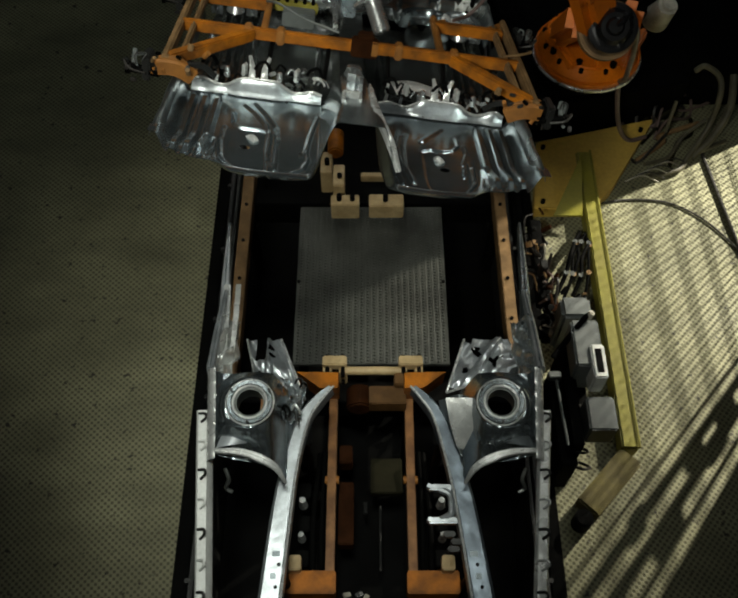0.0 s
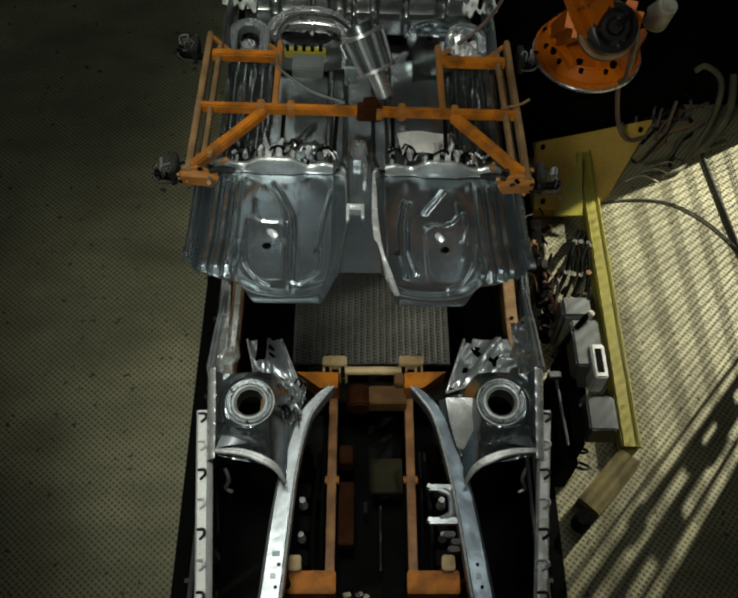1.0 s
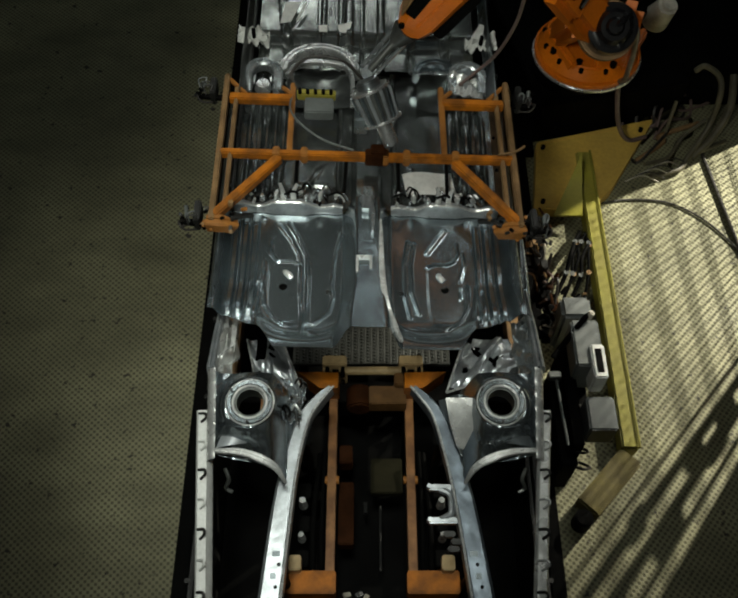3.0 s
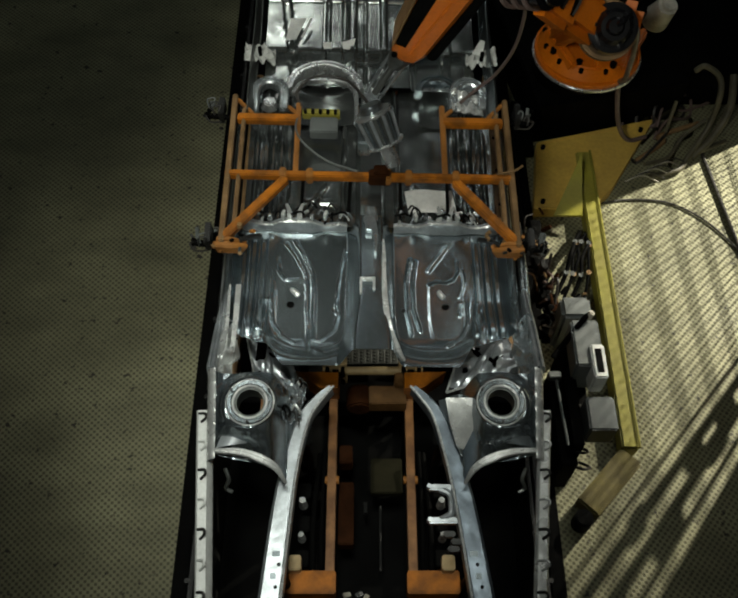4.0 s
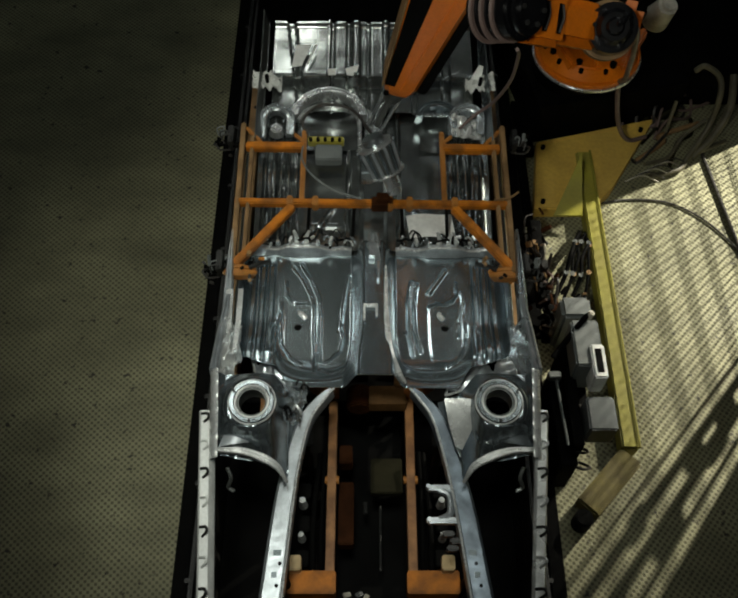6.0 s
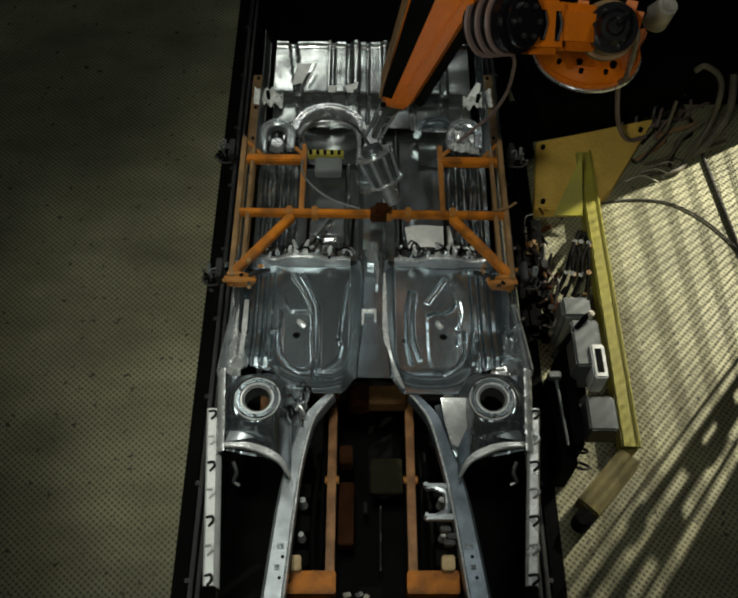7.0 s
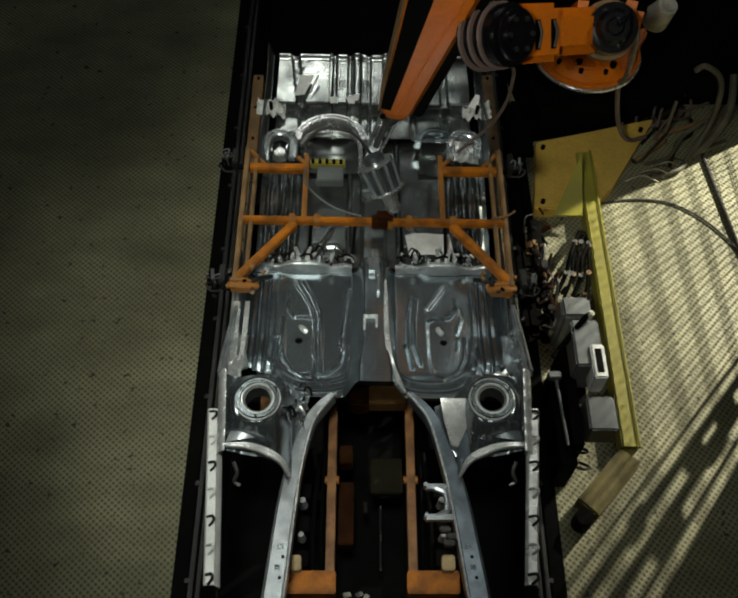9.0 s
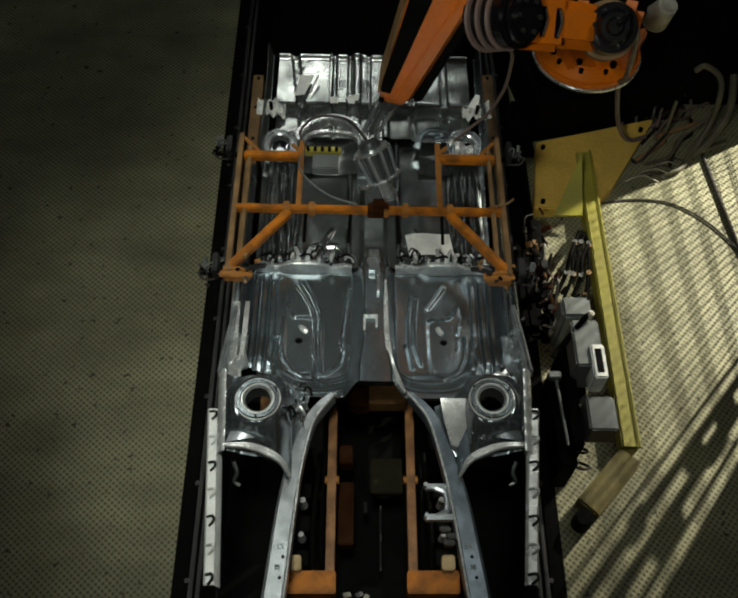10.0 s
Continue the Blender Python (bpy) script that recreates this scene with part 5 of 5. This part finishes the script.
        if k % 3:
            box(bm, (x - w, y - h, z - w), (x + w, y + h, z + w), 0.006, pose(0, 0, 0, rnd.uniform(-40, 40), rnd.uniform(-40, 40), rnd.uniform(-90, 90)))
        else:
            drum(bm, (x, y, z), (x + rnd.uniform(-0.05, 0.05), y + rnd.uniform(-0.06, 0.06), z + 0.04), w, n=12, bevel=0.003)
        part("fitting", bm, mat, stand)
    # black hoses with clamps that run beside the rail, the lit floor showing between them
    for k, (off, r) in enumerate(((0.0, 0.014), (0.035, 0.010), (0.075, 0.013), (0.10, 0.009), (0.02, 0.008))):
        pts = [(1.375 - 0.21 * t + off * (0.5 + t) + rnd.uniform(-0.02, 0.02), 0.80 - 0.50 * t + rnd.uniform(-0.02, 0.02), 0.05 + 0.10 * math.sin(3 * t) + rnd.uniform(0, 0.04)) for t in (0, 0.25, 0.5, 0.75, 1.0)]
        hose = part("hose", pipe(bmesh.new(), pts, r, 8, 5), BLACK, stand, "black hose")
        for q in pts[1:4:2]:
            part("hose_clamp", ring(bmesh.new(), (q[0], q[1]), 0.006, 0.012, q[2] + 0.004, q[2] + 0.016, 14), (OLD_ZINC, DUSTY)[k % 2], hose)
    for k in range(12):
        x, y = rnd.uniform(0.98, 1.07), rnd.uniform(0.05, 0.6)
        pts = [(x + rnd.uniform(-0.04, 0.04), y + 0.09 * i + rnd.uniform(-0.03, 0.03), 0.26 + rnd.uniform(-0.1, 0.16)) for i in range(4)]
        part("hose", pipe(bmesh.new(), pts, rnd.uniform(0.004, 0.009), 8, 5), (CABLE, DUSTY, HOSE, BLACK, CABLE, PALE)[k % 6], stand)

    # grey control boxes on a black frame
    cab = thing("control_cabinet", "grey control box with a white slotted cover on a black frame", "cabinet")
    part("frame", boxes(((1.06, -0.80, 0.0), (1.12, -0.20, 0.42)), ((1.0, -0.66, 0.0), (1.2, -0.32, 0.3)), ((1.0, -0.88, 0.0), (1.09, -0.60, 0.34))), BLACK, cab, "black frame")
    part("box", boxes(((1.09, -0.42, 0.3), (1.24, -0.14, 0.58)), bevel=0.012), GREY, cab)
    cover = part("cover", boxes(((1.17, -0.50, 0.42), (1.245, -0.30, 0.60)), bevel=0.01), PRIMER, cab, "white cover")
    part("slot", boxes(((1.19, -0.47, 0.598), (1.225, -0.33, 0.604)), bevel=0.002), BLACK, cover, "black slot")
    part("tray", boxes(((1.14, -0.74, 0.3), (1.29, -0.55, 0.48)), bevel=0.01), GREY, cab)
    part("lever", pipe(bmesh.new(), [(0.99, -0.33, 0.5), (1.06, -0.25, 0.52), (1.15, -0.16, 0.6), (1.19, -0.13, 0.62)], 0.016), BLACK, cab, "black lever")
    part("lever_ball", drum(bmesh.new(), (1.18, -0.14, 0.6), (1.2, -0.13, 0.64), 0.022, 0.016, 14, 0.006), PALE, cab)
    part("rod", drum(bmesh.new(), (0.99, -0.44, 0.5), (1.03, -0.8, 0.42), 0.008, n=10), GREY, cab)
    part("rod_head", boxes(((0.95, -0.46, 0.47), (1.02, -0.42, 0.52))), GREY, cab)
    part("hood", boxes(((1.10, -0.02, 0.0), (1.27, 0.12, 0.40)), bevel=0.02), GREY, cab, "grey hood")
    for k in range(5):
        y = -0.86 + 0.09 * k
        part("cable_loop", pipe(bmesh.new(), [(1.06, y, 0.3), (1.11, y - 0.04, 0.34), (1.17, y, 0.26), (1.13, y + 0.05, 0.2)], 0.008, 8, 5), CABLE, cab)

    # fence: posts and welded wire mesh, standing to the east
    fence = thing("mesh_fence", "black wire mesh fence panel between steel posts", "fence")
    xf = 2.95
    for y, w in ((0.72, 0.008), (0.645, 0.022), (0.545, 0.024), (0.455, 0.010), (3.2, 0.03), (-1.4, 0.03)):
        part("post", boxes(((xf - 0.006, y - w, 0.0), (xf + 0.006, y + w, 2.2)), bevel=0.002), BLACK, fence)
    # boxes added out of view to break the posts' shadow into blotches
    for y, z, w, h in ((0.60, 1.02, 0.035, 0.05), (0.62, 1.20, 0.045, 0.045), (0.54, 1.10, 0.045, 0.05), (0.52, 1.34, 0.045, 0.06), (0.64, 1.43, 0.045, 0.03)):
        part("hung_box", box(bmesh.new(), (xf - 0.016, y - w, z - h), (xf + 0.012, y + w, z + h), 0.01), BLACK, fence)
    # added unseen panel: stops the flood light short of the far walkway
    part("header_panel", boxes(((xf - 0.01, -1.4, 2.2), (xf + 0.01, 3.2, 3.1))), BLACK, fence, "added panel that keeps flood light off the far floor")
    for z in (0.12, 2.16):
        part("rail", boxes(((xf - 0.015, -1.4, z - 0.015), (xf + 0.015, 3.2, z + 0.015))), BLACK, fence)
    part("solid_panel", boxes(((xf - 0.01, 1.80, 0.1), (xf + 0.01, 3.2, 2.2))), BLACK, fence, "solid black panel")
    verts, faces = [], []

    def wire(a, b, r):
        n = len(verts)
        a, b = Vector(a), Vector(b)
        d = (b - a).normalized()
        u = d.orthogonal().normalized()
        v = d.cross(u)
        for q in (a, b):
            verts.extend([tuple(q + (u * math.cos(t) + v * math.sin(t)) * r) for t in (0.3, 2.4, 4.5)])
        faces.extend([(n, n + 1, n + 4, n + 3), (n + 1, n + 2, n + 5, n + 4), (n + 2, n, n + 3, n + 5)])
    for k in range(26):
        wire((xf, 0.76 + 0.04 * k, 0.12), (xf, 0.76 + 0.04 * k, 2.16), 0.0042)
    # close, thick wires set to dim the flood light on the floor
    for k in range(66):
        wire((xf, 0.38 - 0.027 * k, 0.12), (xf, 0.38 - 0.027 * k, 2.16), 0.0094 if k % 4 else 0.011)
    # wires tripled so that their shadows fall as broad soft bands
    for k in range(14):
        for dz in (-0.022, 0.0, 0.020):
            wire((xf, -1.4, 0.16 + 0.15 * k + dz), (xf, 1.80, 0.16 + 0.15 * k + dz), 0.0036)
    me = bpy.data.meshes.new("wire_mesh")
    me.from_pydata(verts, [], faces)
    me.materials.append(BLACK)
    mesh = tagged(new("wire_mesh", me), kind="stuff")
    mesh.parent = fence

    solid("floor_cable", pipe(bmesh.new(), [(1.56, 1.09, 0.012), (1.75, 1.12, 0.012), (2.0, 1.10, 0.012), (2.2, 0.98, 0.012), (2.36, 0.78, 0.012), (2.5, 0.5, 0.012)], 0.007), CABLE, "thin dark cable lying on the floor", "cable")
    solid("floor_pipe", pipe(bmesh.new(), [(2.33, 1.52, 0.02), (2.37, 1.1, 0.02), (2.42, 0.62, 0.02)], 0.013, steps=0), CABLE, "dark straight conduit on the floor", "pipe")
    heap = thing("cable_heap", "tangle of dark cables and hoses beside the robot", "cables")
    for k in range(18):
        x, y = rnd.uniform(1.75, 2.2), rnd.uniform(1.3, 2.0)
        pts = [(x + rnd.uniform(-0.12, 0.12) + 0.1 * i, y + rnd.uniform(-0.1, 0.12) + 0.12 * i, max(0.02, 0.05 + rnd.uniform(-0.04, 0.12))) for i in range(4)]
        pts[0] = (pts[0][0], pts[0][1], 0.02)
        part("cable", pipe(bmesh.new(), pts, rnd.uniform(0.009, 0.018), 8, 5), (CABLE, DUSTY, OLIVE, HOSE)[k % 4], heap)
    for r, pts in ((0.02, [(2.19, 1.83, 0.5), (2.24, 1.82, 0.55), (2.34, 1.77, 0.5), (2.36, 1.69, 0.4), (2.33, 1.6, 0.2), (2.18, 1.42, 0.05)]), (0.026, [(2.5, 1.89, 0.4), (2.46, 1.68, 0.3), (2.37, 1.56, 0.15), (2.24, 1.47, 0.04)]), (0.012, [(2.06, 1.65, 0.4), (2.03, 1.56, 0.2)]), (0.018, [(2.51, 1.62, 0.04), (2.24, 1.48, 0.05), (2.13, 1.36, 0.04), (1.92, 1.3, 0.04)]), (0.014, [(2.33, 1.67, 0.2), (2.18, 1.59, 0.12), (2.05, 1.42, 0.1), (1.87, 1.34, 0.12)])):
        part("thick_hose", pipe(bmesh.new(), pts, r, 10, 6), OLIVE_HOSE, heap, "dusty olive hose")
    for k in range(6):
        x, y = 1.72 + 0.05 * k, 1.2 + 0.03 * k
        part("flat_cable", pipe(bmesh.new(), [(x, y, 0.11), (x + 0.12, y + 0.05, 0.11), (x + 0.26, y + 0.07, 0.02)], 0.005, 8, 5), (PALE, CABLE)[k % 2], heap)


def build_cradle():
    """Rising posts that hold the front end, in fixed sleeves of the line bed."""
    bed_sleeves = thing("post_sleeve_set", "black steel sleeves for the lifting posts", "sleeves")
    cradle = thing("lifting_cradle", "black lifting cradle under the front body frame", "cradle", pose(*FRONT))
    for x, y in ((-0.30, -0.92), (0.33, -0.92), (-0.385, -1.5), (0.445, -1.5)):
        part("sleeve", drum(bmesh.new(), (x, y, -0.34), (x, y, -0.02), 0.035, n=20, bevel=0.004), BLACK, bed_sleeves)
        ob = part("post", drum(bmesh.new(), (x, y, -0.28), (x, y, 0.775), 0.022, n=16, bevel=0.003), BLACK, cradle)
        ob.location = (-FRONT[0], -FRONT[1], -FRONT[2])
        ob = part("saddle", boxes(((x - 0.045, y - 0.04, 0.765), (x + 0.045, y + 0.04, 0.79))), BLACK, cradle)
        ob.location = (-FRONT[0], -FRONT[1], -FRONT[2])
    return cradle


build_line()
cradle = build_cradle()
fixture = build_fixture()
build_cover_plate()
front_end = build_front()
floor_assembly = build_floor_assembly()
gripper = build_gripper()
robot, lower_arm, forearm = build_robot()
build_right_side()

# ---- what moves ----
PAN_ROWS = [
    (0, pose(-0.068, 0.018, 2.204, -21.35, 7.84, -1.83)),
    (0.5, pose(-0.067, -0.025, 2.007, -12.42, 4.47, -0.84)),
    (1, pose(-0.048, -0.050, 1.826, -4.48, 2.34, 0.05)),
    (1.5, pose(-0.041, -0.037, 1.732, -3.35, 2.33, -0.05)),
    (2, pose(-0.033, -0.040, 1.655, -2.34, 2.42, -0.04)),
    (2.5, pose(-0.023, -0.031, 1.566, -1.05, 2.61, 0.05)),
    (4, pose(0.001, -0.005, 1.303, 2.62, 1.86, 0.03)),
    (4.5, pose(0.010, -0.000, 1.221, 3.65, 1.58, 0.15)),
    (5, pose(0.013, 0.011, 1.132, 4.75, 1.24, -0.05)),
    (5.5, pose(0.018, 0.015, 1.091, 5.21, 1.14, 0.09)),
    (7, pose(0.010, -0.013, 1.021, 1.16, 1.09, -0.18)),
    (7.5, pose(0.014, -0.017, 0.994, 0.03, 1.30, -0.10)),
    (8, pose(0.016, -0.011, 0.964, 0.10, 1.08, -0.10)),
    (8.5, pose(0.018, -0.004, 0.944, -0.05, 1.24, -0.13)),
    (9, pose(0.017, -0.006, 0.948, -0.08, 1.42, -0.19)),
    (10, pose(0.017, -0.006, 0.948, -0.08, 1.42, -0.19))]
GRIPPER_ROWS = [
    (0, pose(-0.068, 0.018, 2.204, -21.35, 7.84, -1.83)),
    (0.5, pose(-0.067, -0.025, 2.007, -12.42, 4.47, -0.84)),
    (1, pose(-0.048, -0.050, 1.826, -4.48, 2.34, 0.05)),
    (1.5, pose(-0.041, -0.037, 1.732, -3.35, 2.33, -0.05)),
    (2, pose(-0.033, -0.040, 1.655, -2.34, 2.42, -0.04)),
    (2.5, pose(-0.023, -0.031, 1.566, -1.05, 2.61, 0.05)),
    (4, pose(0.001, -0.005, 1.303, 2.62, 1.86, 0.03)),
    (4.5, pose(0.010, -0.000, 1.221, 3.65, 1.58, 0.15)),
    (5, pose(0.013, 0.011, 1.132, 4.75, 1.24, -0.05)),
    (5.5, pose(0.018, 0.015, 1.091, 5.21, 1.14, 0.09)),
    (7, pose(0.010, -0.013, 1.021, 1.16, 1.09, -0.18)),
    (7.5, pose(0.014, -0.017, 0.994, 0.03, 1.30, -0.10)),
    (8, pose(0.016, -0.011, 0.964, 0.10, 1.08, -0.10)),
    (8.5, pose(0.018, -0.004, 0.944, -0.05, 1.24, -0.13)),
    (9, pose(0.017, -0.006, 0.948, -0.08, 1.42, -0.19)),
    (9.5, pose(0.010, -0.009, 0.983, -0.18, 1.52, -0.46)),
    (10, pose(-0.005, -0.001, 1.042, 0.04, 1.47, -0.26))]
FRONT_START, FRONT_END = pose(0.001, -0.970, 1.226, 6.04), pose(*FRONT)
FRONT_ROWS = [(0, FRONT_START), (5.6, FRONT_START), (6.2, pose(0.001, -0.935, 1.13, 3.4)), (7, pose(0, -0.884, 1.016, 0.5)), (7.5, FRONT_END), (10, FRONT_END)]
WRIST = [(0, 0.06, 0.34, 2.74), (0.5, 0.10, 0.42, 2.53), (1, 0.14, 0.46, 2.34), (1.5, 0.155, 0.47, 2.25), (2, 0.16, 0.48, 2.175), (2.5, 0.161, 0.489, 2.086), (4, 0.149, 0.543, 1.823), (4.5, 0.145, 0.554, 1.741), (5, 0.137, 0.567, 1.652),
         (5.5, 0.136, 0.571, 1.611), (7, 0.117, 0.532, 1.541), (7.5, 0.117, 0.524, 1.514), (8, 0.118, 0.528, 1.484), (8.5, 0.119, 0.535, 1.464), (9, 0.118, 0.532, 1.468), (9.5, 0.113, 0.529, 1.503), (10, 0.107, 0.542, 1.562)]
SHOULDER = Vector((1.09, 0.60, 1.92))


def elbow_at(x, y, z):
    """The elbow joint: a fixed reach from the shoulder joint, above the wrist."""
    way = Vector((x + 0.41, y - 0.29, z + 0.73)) - SHOULDER
    return SHOULDER + way.normalized() * 0.70


def forearm_pose(x, y, z):
    wrist = Vector((x, y, z))
    up = (elbow_at(x, y, z) + Vector((-0.27, 0.18, 0)) - wrist).normalized()
    side = Vector((1, -0.10, 0))
    side = (side - up * side.dot(up)).normalized()
    return Matrix.Translation(wrist) @ Matrix((side, up.cross(side), up)).transposed().to_4x4()


def lower_arm_pose(x, y, z):
    elbow = elbow_at(x, y, z)
    along = (SHOULDER - elbow).normalized()
    face = Vector((0.25, -0.75, 0.7))
    face = (face - along * face.dot(along)).normalized()
    return Matrix.Translation(elbow) @ Matrix((along, face.cross(along), face)).transposed().to_4x4()


def motions():
    walk(floor_assembly, PAN_ROWS)
    walk(gripper, GRIPPER_ROWS)
    walk(front_end, FRONT_ROWS)
    walk(cradle, FRONT_ROWS)
    walk(forearm, [(t, forearm_pose(x, y, z)) for t, x, y, z in WRIST])
    walk(lower_arm, [(t, lower_arm_pose(x, y, z)) for t, x, y, z in WRIST])


motions()
